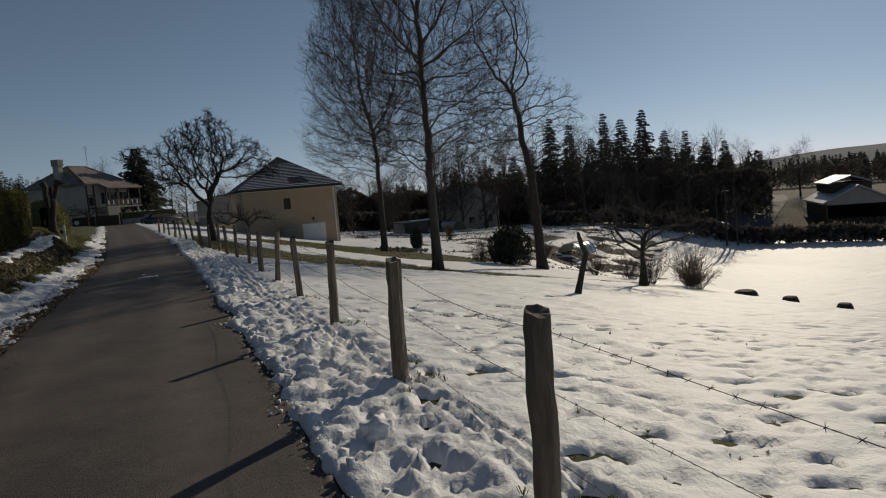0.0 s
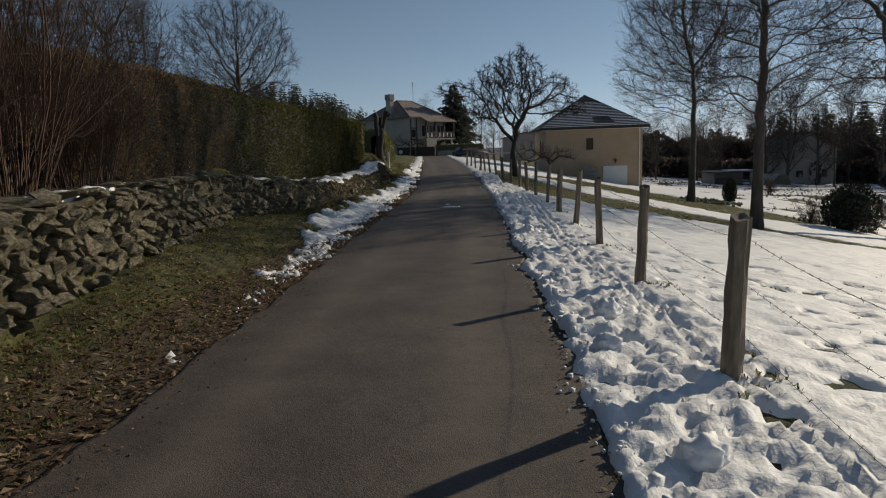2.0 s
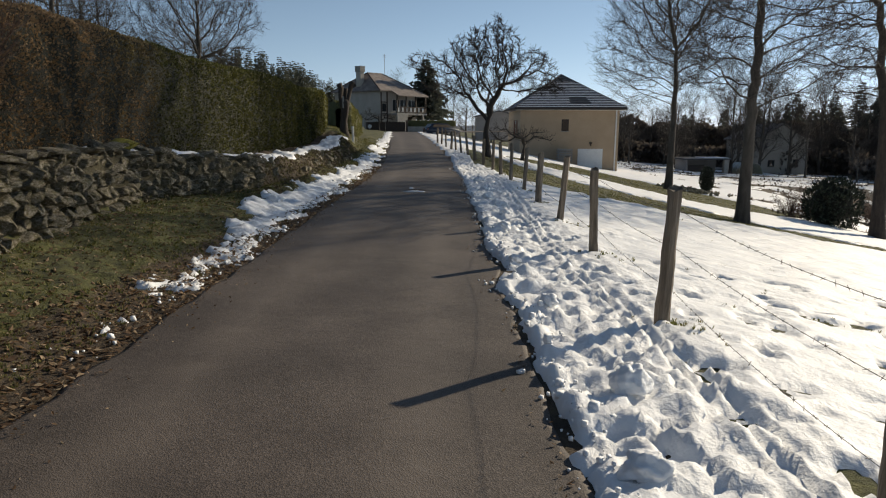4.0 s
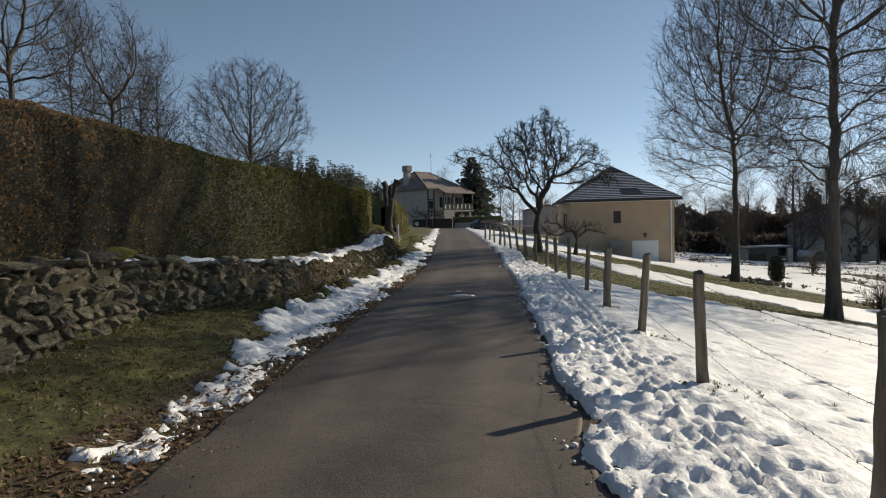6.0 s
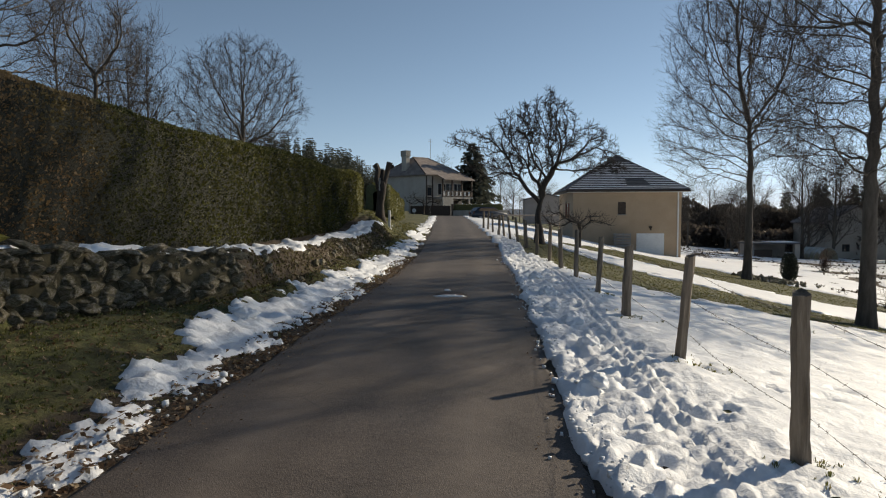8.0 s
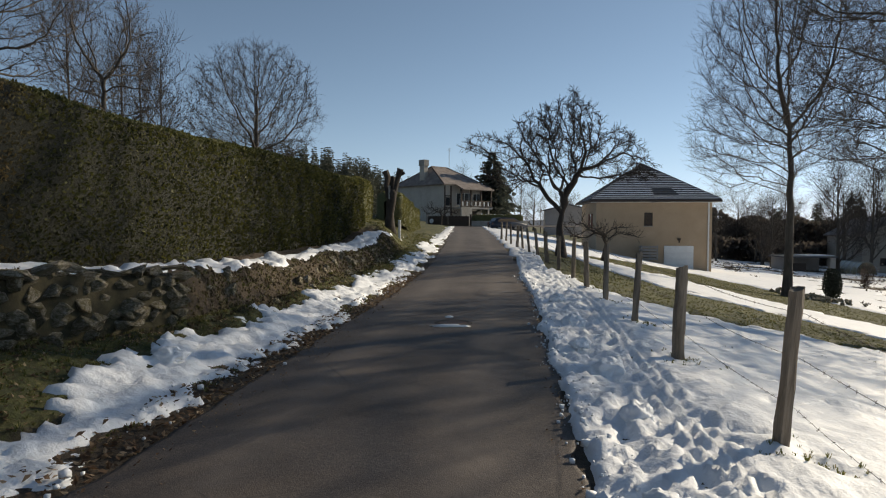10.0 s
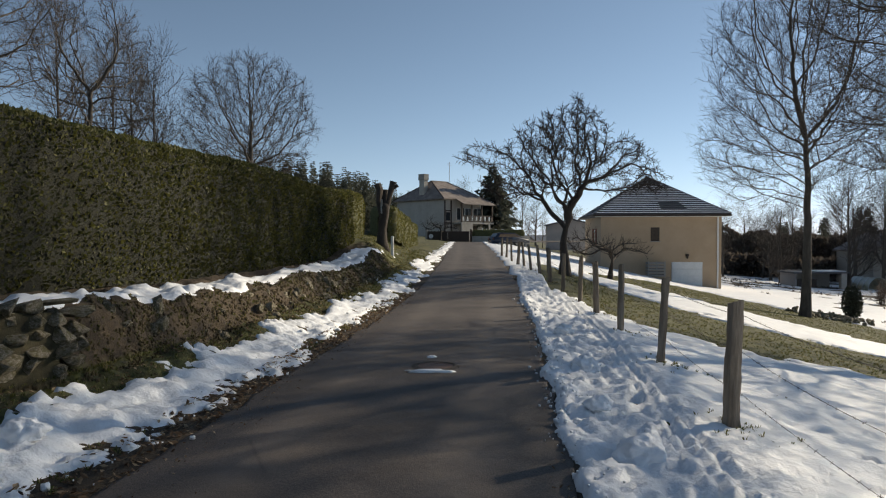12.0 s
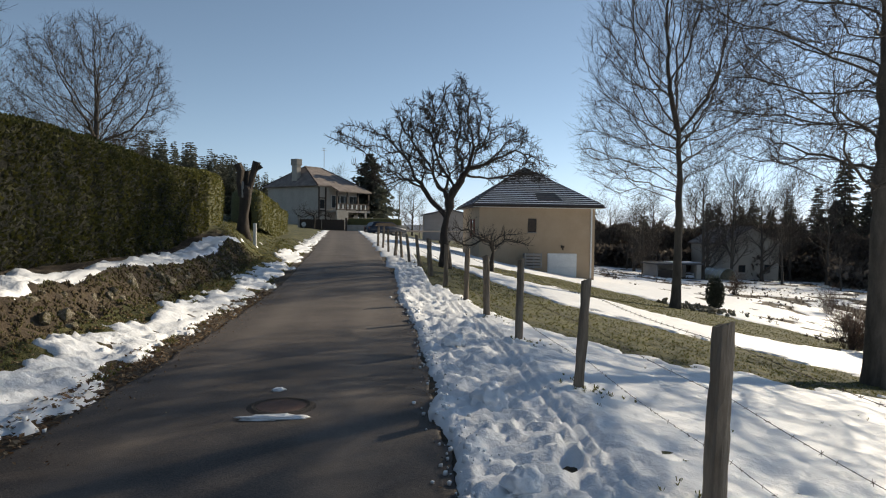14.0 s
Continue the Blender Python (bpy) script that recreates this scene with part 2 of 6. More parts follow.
def tubes(runs, sides):
    """Tapered tubes along runs of (points, radii), as one pair of arrays."""
    vs, fs, at = [], [], 0
    ang = np.arange(sides) * 2 * np.pi / sides
    ring = np.stack([np.cos(ang), np.sin(ang)], 1)
    for pts, rad in runs:
        pts, rad = np.asarray(pts, float), np.asarray(rad, float)
        n = len(pts)
        way = np.gradient(pts, axis=0)
        way /= np.linalg.norm(way, axis=1)[:, None] + 1e-9
        ref = np.array([1.0, 0, 0]) if abs(way[0][0]) < 0.8 else np.array([0, 1.0, 0])
        u = np.cross(way, ref)
        u /= np.linalg.norm(u, axis=1)[:, None] + 1e-9
        w = np.cross(way, u)
        v = pts[:, None, :] + rad[:, None, None] * (ring[None, :, :1] * u[:, None, :] + ring[None, :, 1:] * w[:, None, :])
        vs.append(v.reshape(-1, 3))
        i = np.arange(n - 1)[:, None] * sides + np.arange(sides)[None, :]
        j = np.arange(n - 1)[:, None] * sides + (np.arange(sides)[None, :] + 1) % sides
        fs.append(np.stack([i, j, j + sides, i + sides], -1).reshape(-1, 4) + at)
        at += n * sides
    return np.concatenate(vs), np.concatenate(fs)


def value_noise(x, y, seed=0):
    xi, yi = np.floor(x).astype(np.int64), np.floor(y).astype(np.int64)
    fx, fy = x - xi, y - yi
    fx, fy = fx * fx * (3 - 2 * fx), fy * fy * (3 - 2 * fy)

    def h(a, b):
        n = (a * 374761393 + b * 668265263 + seed * 1442695041) & 0x7FFFFFFF
        n = ((n ^ (n >> 13)) * 1274126177) & 0x7FFFFFFF
        return ((n ^ (n >> 16)) & 0xFFFF) / 65535.0

    return (h(xi, yi) * (1 - fx) + h(xi + 1, yi) * fx) * (1 - fy) + (h(xi, yi + 1) * (1 - fx) + h(xi + 1, yi + 1) * fx) * fy


def fbm(x, y, seed=0, octaves=4):
    total, amp, norm = 0, 1.0, 0
    for o in range(octaves):
        total = total + amp * value_noise(x * 2**o + 17.3 * o, y * 2**o - 9.1 * o, seed + o)
        norm += amp
        amp *= 0.5
    return total / norm


def ramp01(v, a, b):
    v = np.clip((v - a) / (b - a), 0, 1)
    return v * v * (3 - 2 * v)


# ---- the lie of the land: s runs along the road, d across it to the right ----
AS, AD = -0.3746, 0.9272


def spot(s, d, z=0.0):
    return Vector((AS * s + AD * d, AD * s - AS * d, z))


def along(x, y):
    return AS * x + AD * y, AD * x - AS * y


ROAD_TURN = 22.0
RS = [28, 32, 38, 45, 55, 70, 85, 100, 130]



def road_z(s):
    return np.interp(s, RS, [0, 0.05, 0.2, 0.35, 0.5, 0.7, 0.85, 1.0, 1.1])


def road_mid(s):
    return np.interp(s, [25, 33, 39, 45, 60, 70, 85, 100], [-0.55, -0.8, -1.15, -1.5, -2.5, -3.2, -4.2, -5.2])


def road_half(s):
    return np.interp(s, [25, 45, 60, 75, 88, 94, 99, 103], [1.53, 1.55, 1.75, 2.2, 3.0, 6.0, 14.0, 16.0])


def wall_line(s):
    """How far the foot of the wall or bank stands back from the lane's edge."""
    return np.interp(s, [0, 5.5, 9.4, 12.5, 14.5, 16.5, 18, 20, 36, 42, 60], [1.0, 1.25, 2.0, 2.4, 2.5, 2.1, 1.65, 1.45, 1.4, 1.3, 2.5])


def land(s, d):
    """Height of the ground."""
    s, d = np.asarray(s, float), np.asarray(d, float)
    zr, e = road_z(s), d - road_mid(s)
    u = np.maximum(e - 2.95, 0)
    near = np.interp(u, [0, 12, 22, 28, 36, 60, 95, 130, 300], [0, -2.45, -4.25, -5.5, -7.9, -9.6, -9.4, -7.5, -5.0])
    far = np.interp(u, [0, 5, 13, 22, 34, 60, 110, 300], [0, -0.85, -2.4, -3.5, -4.4, -5.4, -6.0, -4.0])
    k = ramp01(s - 0.5 * np.clip(d - 20, 0, 60), 36, 60)
    right = near * (1 - k) + far * k
    right = right - 0.03 * ramp01(e, 1.5, 2.2)
    # the bank on the other side
    left = -(e + 1.55)
    crown = np.interp(s, [-5, 12, 14, 17, 19, 23, 34, 38, 50, 60, 90], [1.35, 1.3, 1.28, 1.05, 0.92, 0.78, 0.75, 1.25, 1.3, 0.6, 0.3])
    foot = np.interp(s, [0, 6, 9.4, 15, 18, 20, 36, 42], [0.2, 0.25, 0.4, 0.42, 0.22, 0.2, 0.2, 0.3])
    reach = wall_line(s)
    wide = np.interp(s, [0, 14, 17, 20, 36, 42, 60], [0.16, 0.2, 0.4, 0.65, 0.8, 2.2, 2.5])
    bank = foot * ramp01(left, 0.15, reach) + (crown - foot) * ramp01(left, reach, reach + wide)
    bank = bank + 0.35 * ramp01(left, 3.6, 5.0) * ramp01(s, 12, 20) + 0.055 * np.maximum(left - 6, 0) * ramp01(left, 6, 20) * (left < 60) + (left >= 60) * 2.97
    z = zr * np.exp(-np.maximum(u - 5, 0) / 40) + np.where(e > 0, right, bank * (left > 0))
    return z


def rough_land(s, d):
    e = d - road_mid(s)
    off = ramp01(np.abs(e), 1.5, 2.1)
    z = land(s, d) + off * 0.05 * (fbm(s * 1.3, d * 1.3, 3) - 0.5)
    bank = ramp01(-e, 2.2, 3.0) * (1 - ramp01(-e, 4.6, 5.4)) * ramp01(s, 14, 19) * (1 - ramp01(s, 50, 60))
    z = z + 0.11 * ramp01(-e, 1.8, 2.3) * (fbm(s * 5, d * 5, 19, 4) - 0.5)
    z = z + bank * 0.24 * (fbm(s * 1.1, d * 2.0, 8) - 0.5) + bank * 0.16 * (fbm(s * 4.5, d * 5, 9, 3) - 0.5)
    return z


def green(s, d):
    """Where the snow has gone from the field: two bands of bare grass."""
    wob = 1.4 * (fbm(s * 0.35, d * 0.35, 21) - 0.5) + 1.3 * (fbm(s * 1.9, d * 0.8, 22) - 0.5)
    lower = np.interp(d, [1.9, 2.4, 2.9, 3.9, 4.9, 7.8, 9.3, 12, 16, 24], [31.5, 27.8, 26.4, 25.4, 25.0, 25.6, 26.0, 27, 27.5, 27])
    upper = np.interp(d, [2.2, 3.4, 4.5, 5.7, 7.4, 9.5, 11.2, 14, 20, 24], [46, 41, 36, 33.6, 33.0, 32.3, 31, 30, 28.5, 27.5])
    one = np.minimum(s - lower, upper - s) + wob
    lower2 = np.interp(d, [4, 5.7, 8, 10.4, 12.2, 17, 22], [45, 42.3, 42, 40.3, 38.4, 38, 42])
    upper2 = np.interp(d, [4, 6.3, 11.4, 14.3, 15.9, 18.4, 22], [46, 49, 53.5, 51.5, 49, 47, 43.5])
    two = np.minimum(s - lower2, upper2 - s) + wob
    m = np.maximum(one, two) / 1.3
    return np.clip(m, -1, 1) * np.where((d > 1.7) & (d < 25), 1, 0) - np.where((d > 1.7) & (d < 25), 0, 1)


def snow_depth(s, d):
    e = d - road_mid(s)
    clod = fbm(s * 4.5, d * 4.5, 31, 4) - 0.5
    fine = fbm(s * 11, d * 11, 37, 3) - 0.5
    # the field
    step = fbm(s * 5.6, d * 3.4, 41, 3)
    field = 0.075 + 0.05 * (fbm(s * 1.2, d * 0.9, 43, 3) - 0.5) - (0.012 + 0.035 * (1 - ramp01(s, 8, 14))) * ramp01(step, 0.54, 0.68) - (0.04 + 0.08 * (1 - ramp01(s, 9, 16))) * ramp01(step, 0.72, 0.82) * (1 - 0.3 * ramp01(d, 5, 12))
    field = field + 0.03 * fine + 0.05 * (fbm(s * 3.4, d * 2.6, 39, 2) - 0.5) - 0.35 * ramp01(green(s, d) + 0.7 * (fbm(s * 1.7, d * 1.7, 45, 3) - 0.5) + 1.1 * (fbm(s * 3.1, d * 1.3, 46, 3) - 0.5), -0.15, 0.3)
    wild = ramp01(s, 30, 50) * ramp01(d, 20, 26) * (1 - ramp01(d / (s + 5), 0.72, 0.86))
    field = field - 0.3 * wild * ramp01(fbm(s * 0.45, d * 0.45, 47, 4), 0.54, 0.64) - 0.3 * ramp01(s, 108, 125) - 0.3 * ramp01(np.hypot(s, d), 113, 122)
    # the ridge thrown up by the plough
    edge = 1.50 + 0.26 * (fbm(s * 0.9, s * 0, 51, 4) - 0.5)
    ridge = np.where(e > 0, (0.085 + (0.06 + 0.13 * (1 - ramp01(e, 1.7, 2.3))) * clod + 0.16 * fine) * (1 - ramp01(e, 2.2, 3.0)), 0) + np.where(e > 0, field * ramp01(e, 2.0, 3.0), 0)
    grain = fbm(s * 21, d * 21, 33, 2) - 0.5
    ridge = ridge + np.where(e > 0, 0.045 * grain * (1 - ramp01(e, 2.6, 4.0)), 0)
    right = np.where(e > edge, ridge, -0.2)
    right = np.where(e < edge + 0.18, np.minimum(right, (e - edge) * 1.2 + 0.25 * clod), right)
    # the strip along the other verge
    low = np.interp(s, [4, 8, 12, 15, 18, 24, 36, 60], [0.45, 0.22, 0.25, 0.3, 0.3, 0.3, 0.25, 0.3])
    high = np.interp(s, [4, 7, 9, 11, 14, 17, 20, 26, 36, 38, 60], [-0.6, 0.22, 0.42, 0.52, 0.80, 1.4, 1.25, 1.1, 1.1, 0.9, 0.9])
    n = fbm(s * 1.3, d * 1.3, 55, 4) - 0.5
    left = -(e + 1.53)
    strip = np.minimum(left - low, high - left) * 0.6 + 0.55 * n + 0.30 * clod + 0.30 * fine
    strip = np.minimum(strip, 0.055 + 0.10 * clod + 0.11 * fine + 0.04 * grain)
    # the strip on top of the bank, before the hedge
    c0 = wall_line(s) + np.interp(s, [0, 14, 20, 36], [0.35, 0.3, 0.72, 0.8])
    c1 = np.interp(s, [0, 5.5, 9, 12, 14, 20, 30, 36, 37], [1.1, 1.45, 2.2, 2.7, 3.0, 2.85, 2.85, 2.85, 2.0])
    top = np.minimum(left - c0, c1 - left) * 0.5 + 0.3 * n + 0.06 + 0.1 * fine
    top = np.minimum(top, 0.05 + 0.03 * clod + 0.05 * fine)
    out = np.where(e > 0, right, np.where(left < wall_line(s) + 0.05, strip, top))
    out = np.where(left > 4.6, -0.2, out)
    return np.where(np.abs(e) < 1.4, -0.2, out)


def dents(s, d):
    """Footprints and sledge grooves pressed into the snow between lane and fence."""
    rng = np.random.default_rng(14)
    out = np.zeros_like(s)
    near = (s > 1) & (s < 28) & (d > 0.9) & (d < 5)
    a, b = s[near], d[near]
    k = np.zeros_like(a)
    for off, depth in ((1.93, 0.045), (2.06, 0.035), (1.80, 0.025)):
        line = off + 0.12 * np.sin(a * 0.35) + 0.02 * np.sin(a * 2.3)
        k -= depth * np.exp(-(((b - line) / 0.03) ** 2))
        k += 0.4 * depth * np.exp(-(((b - line - 0.075) / 0.03) ** 2))
    for _ in range(48):
        cs, cd = rng.uniform(2, 26), rng.uniform(1.35, 2.3) if rng.uniform() < 0.6 else rng.uniform(2.6, 4.8)
        turn = rng.normal(0, 0.4)
        u = (a - cs) * math.cos(turn) + (b - cd) * math.sin(turn)
        v = -(a - cs) * math.sin(turn) + (b - cd) * math.cos(turn)
        q = (u / 0.15) ** 2 + (v / 0.075) ** 2
        k -= rng.uniform(0.05, 0.09) * np.exp(-(q**2))
        k += 0.02 * np.exp(-((q - 2.2) ** 2))
    out[near] = k
    return out


def steps(*runs):
    """A line of grid values from stretches of (start, end, step)."""
    out = []
    for a, b, step in runs:
        out += list(np.arange(a, b - 1e-6, step))
    return out + [runs[-1][1]]


def outwards(a, end, first, grow=1.16):
    out, step = [a], first
    while abs(out[-1]) < end:
        step *= grow
        out.append(out[-1] + math.copysign(step, a if a else 1))
    return out[1:]


S_LINE = outwards(-6, 3500, 0.6, 1.3)[::-1] + steps((-6, 1.5, 0.35), (1.5, 24, 0.055), (24, 40, 0.13), (40, 80, 0.35), (80, 130, 0.9)) + outwards(130, 3500, 1.0)
D_LINE = outwards(-8, 3500, 0.25, 1.22)[::-1] + steps((-8, -5.4, 0.2), (-5.4, -1.9, 0.06), (-1.9, 0.8, 0.3), (0.8, 2.6, 0.045), (2.6, 4.2, 0.075), (4.2, 12, 0.16), (12, 34, 0.4), (34, 80, 1.0)) + outwards(80, 3500, 1.1)


def sheet(height, keep=None, s_line=S_LINE, d_line=D_LINE):
    s, d = np.meshgrid(np.array(s_line), np.array(d_line), indexing="ij")
    z = height(s, d)
    v = np.stack([AS * s + AD * d, AD * s - AS * d, z], -1).reshape(-1, 3)
    n, m = s.shape
    i = (np.arange(n - 1)[:, None] * m + np.arange(m - 1)[None, :])
    f = np.stack([i, i + 1, i + 1 + m, i + m], -1).reshape(-1, 4)
    if keep is not None:
        k = keep(s, d).reshape(-1)
        f = f[k[f].any(1)]
        used = np.unique(f)
        back = np.zeros(len(v), np.int64)
        back[used] = np.arange(len(used))
        return v[used], back[f], s.reshape(-1)[used], d.reshape(-1)[used]
    return v, f, s.reshape(-1), d.reshape(-1)


def colour_by(me, name, values):
    a = me.attributes.new(name, "FLOAT", "POINT")
    a.data.foreach_set("value", np.asarray(values, np.float32))


v, f, s_, d_ = sheet(lambda s, d: rough_land(s, d) - 0.05 * (np.abs(d - road_mid(s)) < road_half(s) - 0.1))
me = turf_mesh("ground", v, f, GROUND)
e_ = d_ - road_mid(s_)
lf = -(e_ + 1.55)
grassy = np.where(e_ > 0, ramp01(e_, 2.1, 2.8) * (1 - 0.8 * ramp01(e_, 22, 26)), ramp01(lf, 0.5, 1.2) * (1 - 0.7 * ramp01(lf - wall_line(s_), 0.0, 0.15) * (1 - ramp01(s_, 36, 40))) * ramp01(s_ - 2 * lf, 0, 4))
colour_by(me, "grass", grassy)
tagged(new("ground", me), "brown leafy verge and patchy winter grass under melting snow", "ground", kind="structure")

v, f, s_, d_ = sheet(lambda s, d: rough_land(s, d) + snow_depth(s, d) + dents(s, d) - 0.02 - 0.1 * (np.hypot(s, d) > 400),
                     lambda s, d: (snow_depth(s, d) > -0.02) & (np.hypot(s, d) < 600))
me = turf_mesh("snow", v, f, SNOW)
e_ = d_ - road_mid(s_)
colour_by(me, "dirt", (1 - ramp01(np.abs(e_), 1.9, 2.6)) * 0.7 + 0.12)
tagged(new("snow", me), "trodden melting snow lying on the field and both verges", "snow", kind="structure")



def hills():
    """Low wooded hills all round, beyond the valley."""
    bear = np.arange(0, 360, 1.0)
    base = 10 + 8 * fbm(bear / 9, bear * 0 + 1, 5, 3)
    b = (bear + 180) % 360 - 180
    peak = 14 * np.exp(-(((b - 40) / 8) ** 2)) + 6 * np.exp(-(((b - 31) / 4) ** 2))
    vs = []
    for r, k in ((700, 0.0), (900, 0.45), (1150, 1.0), (1500, 0.6)):
        z = -12 + 10 * k + (base * 0.35 + peak + 1.2 * fbm(bear * 1.7, bear * 0, 6, 2)) * k
        vs.append(np.stack([r * np.sin(np.radians(bear)), r * np.cos(np.radians(bear)), z], 1))
    v = np.concatenate(vs)
    f = []
    for q in range(3):
        for i in range(360):
            j = (i + 1) % 360
            f.append((q * 360 + i, q * 360 + j, (q + 1) * 360 + j, (q + 1) * 360 + i))
    tagged(new("distant_hills", turf_mesh("distant_hills", v, f, HAZY_WOOD)), "long wooded hills on the horizon, blue-grey from painted haze", "hill", kind="structure")


# blue-grey stands in for the air's haze, painted as base colour
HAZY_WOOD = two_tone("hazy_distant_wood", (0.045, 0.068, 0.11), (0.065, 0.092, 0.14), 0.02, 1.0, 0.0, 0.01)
hills()

# the lane
ss = np.array(steps((-10, 2, 0.4), (2, 28, 0.09), (28, 90, 0.5), (90, 104, 0.7)))
ws = np.sin(np.linspace(-math.pi / 2, math.pi / 2, 25))
S, W = np.meshgrid(ss, ws, indexing="ij")
half = road_half(S) * (1 + 0.11 * (fbm(S * 2.2, W * 0 + np.sign(W) * 3, 61) - 0.5) * np.abs(W) ** 4)
D = road_mid(S) + W * half
Z = road_z(S) + 0.012 + 0.03 * (1 - W**2) + 0.006 * (fbm(S * 3, D * 3, 62, 2) - 0.5)
Z[:, 0] -= 0.08
Z[:, -1] -= 0.08
v = np.stack([AS * S + AD * D, AD * S - AS * D, Z], -1).reshape(-1, 3)
i = np.arange(len(ss) - 1)[:, None] * 25 + np.arange(24)[None, :]
me = turf_mesh("road", v, np.stack([i, i + 1, i + 26, i + 25], -1).reshape(-1, 4), ASPHALT)
w_ = W.reshape(-1)
colour_by(me, "track", np.exp(-(((np.abs(w_) - 0.5) / 0.16) ** 2)))
tagged(new("road", me), "narrow worn asphalt lane, damp and reddish grey", "road", kind="structure")


# ---- trees ----
def bent(rng, start, way, length, r0, r1, n, wobble, lift):
    """A crooked run of points and radii."""
    p, w = np.array(start, float), np.array(way, float)
    w /= np.linalg.norm(w)
    pts = [p.copy()]
    for _ in range(n):
        w = w + rng.normal(0, wobble, 3) + np.array([0, 0, lift])
        w /= np.linalg.norm(w)
        p = p + w * length / n
        pts.append(p.copy())
    return np.array(pts), np.linspace(r0, r1, n + 1)


def offshoots(rng, run, count, lo, hi, spread, length, thin, n, wobble, lift, sky=0.0, taper=0.6):
    pts, rad = run
    out = []
    for k in range(count):
        f = lo + (hi - lo) * (k + rng.uniform(0, 1)) / count
        g = f * (len(pts) - 1)
        i = min(int(g), len(pts) - 2)
        p = pts[i] + (pts[i + 1] - pts[i]) * (g - i)
        w = pts[i + 1] - pts[i]
        w /= np.linalg.norm(w)
        side = rng.normal(0, 1, 3)
        side -= w * side.dot(w)
        side /= np.linalg.norm(side)
        a = radians(spread * rng.uniform(0.75, 1.25))
        way = w * math.cos(a) + side * math.sin(a) + np.array([0, 0, sky])
        r = np.interp(g, range(len(rad)), rad)
        size = length * (1 - taper * f) * rng.uniform(0.7, 1.2)
        out.append(bent(rng, p, way, size, r * thin, r * thin * 0.3, n, wobble, lift))
    return out


def bare_tree(name, m, label, seed, height, radius, limbs, limb_len, spread, fork=0.28, twigs=7, lean=(0, 0), crook=0.015, lift=0.05, trunk_top=0.95, bark=None, group="", twig_len=0.9, sub=6, third=5, limb_r=0.5):
    rng = np.random.default_rng(seed)
    bark = bark or BARK
    tree = thing(name, m, label, "tree", group)
    trunk = bent(rng, (0, 0, -0.3), (lean[0], lean[1], 1), height * trunk_top, radius, radius * 0.12, 14, crook, 0.02)
    trunk[1][0] *= 1.5
    trunk[1][1] *= 1.05
    main = offshoots(rng, trunk, limbs, fork, 0.97, spread, limb_len, limb_r, 9, 0.08 + crook, lift, 0.1, 0.5)
    second = [b for r in main for b in offshoots(rng, r, sub, 0.15, 0.98, 40, limb_len * 0.42, 0.55, 5, 0.13 + crook, lift * 1.3, 0.1)]
    small = [b for r in main + second for b in offshoots(rng, r, third, 0.2, 1.0, 42, limb_len * 0.2, 0.55, 3, 0.15 + crook, lift, 0.1)]
    fine = [b for r in small for b in offshoots(rng, r, twigs, 0.15, 1.0, 40, twig_len, 0.6, 2, 0.18, lift, 0.05, 0.3)]
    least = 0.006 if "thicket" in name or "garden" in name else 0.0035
    for some in (second, small, fine):
        for r in some:
            np.maximum(r[1], least, out=r[1])
    for part_name, runs, sides, mat in (("trunk", [trunk], 10, bark), ("limb", main, 6, bark), ("branch", second, 4, bark), ("twig_cloud", small + fine, 3, TWIG if bark is BARK else bark)):
        vv, ff = tubes(runs, sides)
        ob = part(part_name, turf_mesh(name + "_" + part_name, vv, ff, mat), None, tree)
        if part_name != "trunk":
            tagged(ob, kind="stuff")
    return tree


def thin_tubes(P, R):
    """Many three-sided tubes of equal node count at once."""
    n, k, _ = P.shape
    way = np.gradient(P, axis=1)
    way /= np.linalg.norm(way, axis=2, keepdims=True) + 1e-9
    ref = np.where(np.abs(way[:, :1, :1]) < 0.8, np.array([[[1.0, 0, 0]]]), np.array([[[0, 1.0, 0]]]))
    u = np.cross(way, ref)
    u /= np.linalg.norm(u, axis=2, keepdims=True) + 1e-9
    w = np.cross(way, u)
    ang = np.arange(3) * 2 * np.pi / 3
    v = P[:, :, None] + R[:, :, None, None] * (np.cos(ang)[:, None] * u[:, :, None] + np.sin(ang)[:, None] * w[:, :, None])
    i = (np.arange(n)[:, None, None] * k + np.arange(k - 1)[None, :, None]) * 3 + np.arange(3)[None, None, :]
    j = (np.arange(n)[:, None, None] * k + np.arange(k - 1)[None, :, None]) * 3 + (np.arange(3)[None, None, :] + 1) % 3
    return v.reshape(-1, 3), np.stack([i, j, j + 3, i + 3], -1).reshape(-1, 4)


def sprigs(rng, start, way, length, r, lift, wild, per):
    """Crooked twigs leaving the given points; returns node positions and radii."""
    at_ = np.repeat(np.arange(len(start)), per)
    n = len(at_)
    f = rng.uniform(0, 1, (n, 1))
    p = start[at_] - way[at_] * f * 0.35
    w = way[at_] / (np.linalg.norm(way[at_], axis=1, keepdims=True) + 1e-9) * 0.75 + rng.normal(0, wild, (n, 3)) + [0, 0, lift]
    w /= np.linalg.norm(w, axis=1, keepdims=True)
    L = length * rng.uniform(0.4, 1.2, (n, 1))
    nodes = [p]
    for _ in range(3):
        p = p + w * L / 3
        w = w + rng.normal(0, 0.22, (n, 3)) + [0, 0, lift * 0.5]
        w /= np.linalg.norm(w, axis=1, keepdims=True)
        nodes.append(p)
    return np.stack(nodes, 1), np.repeat(np.array([[1, 0.85, 0.7, 0.45]]) * r, n, 0)


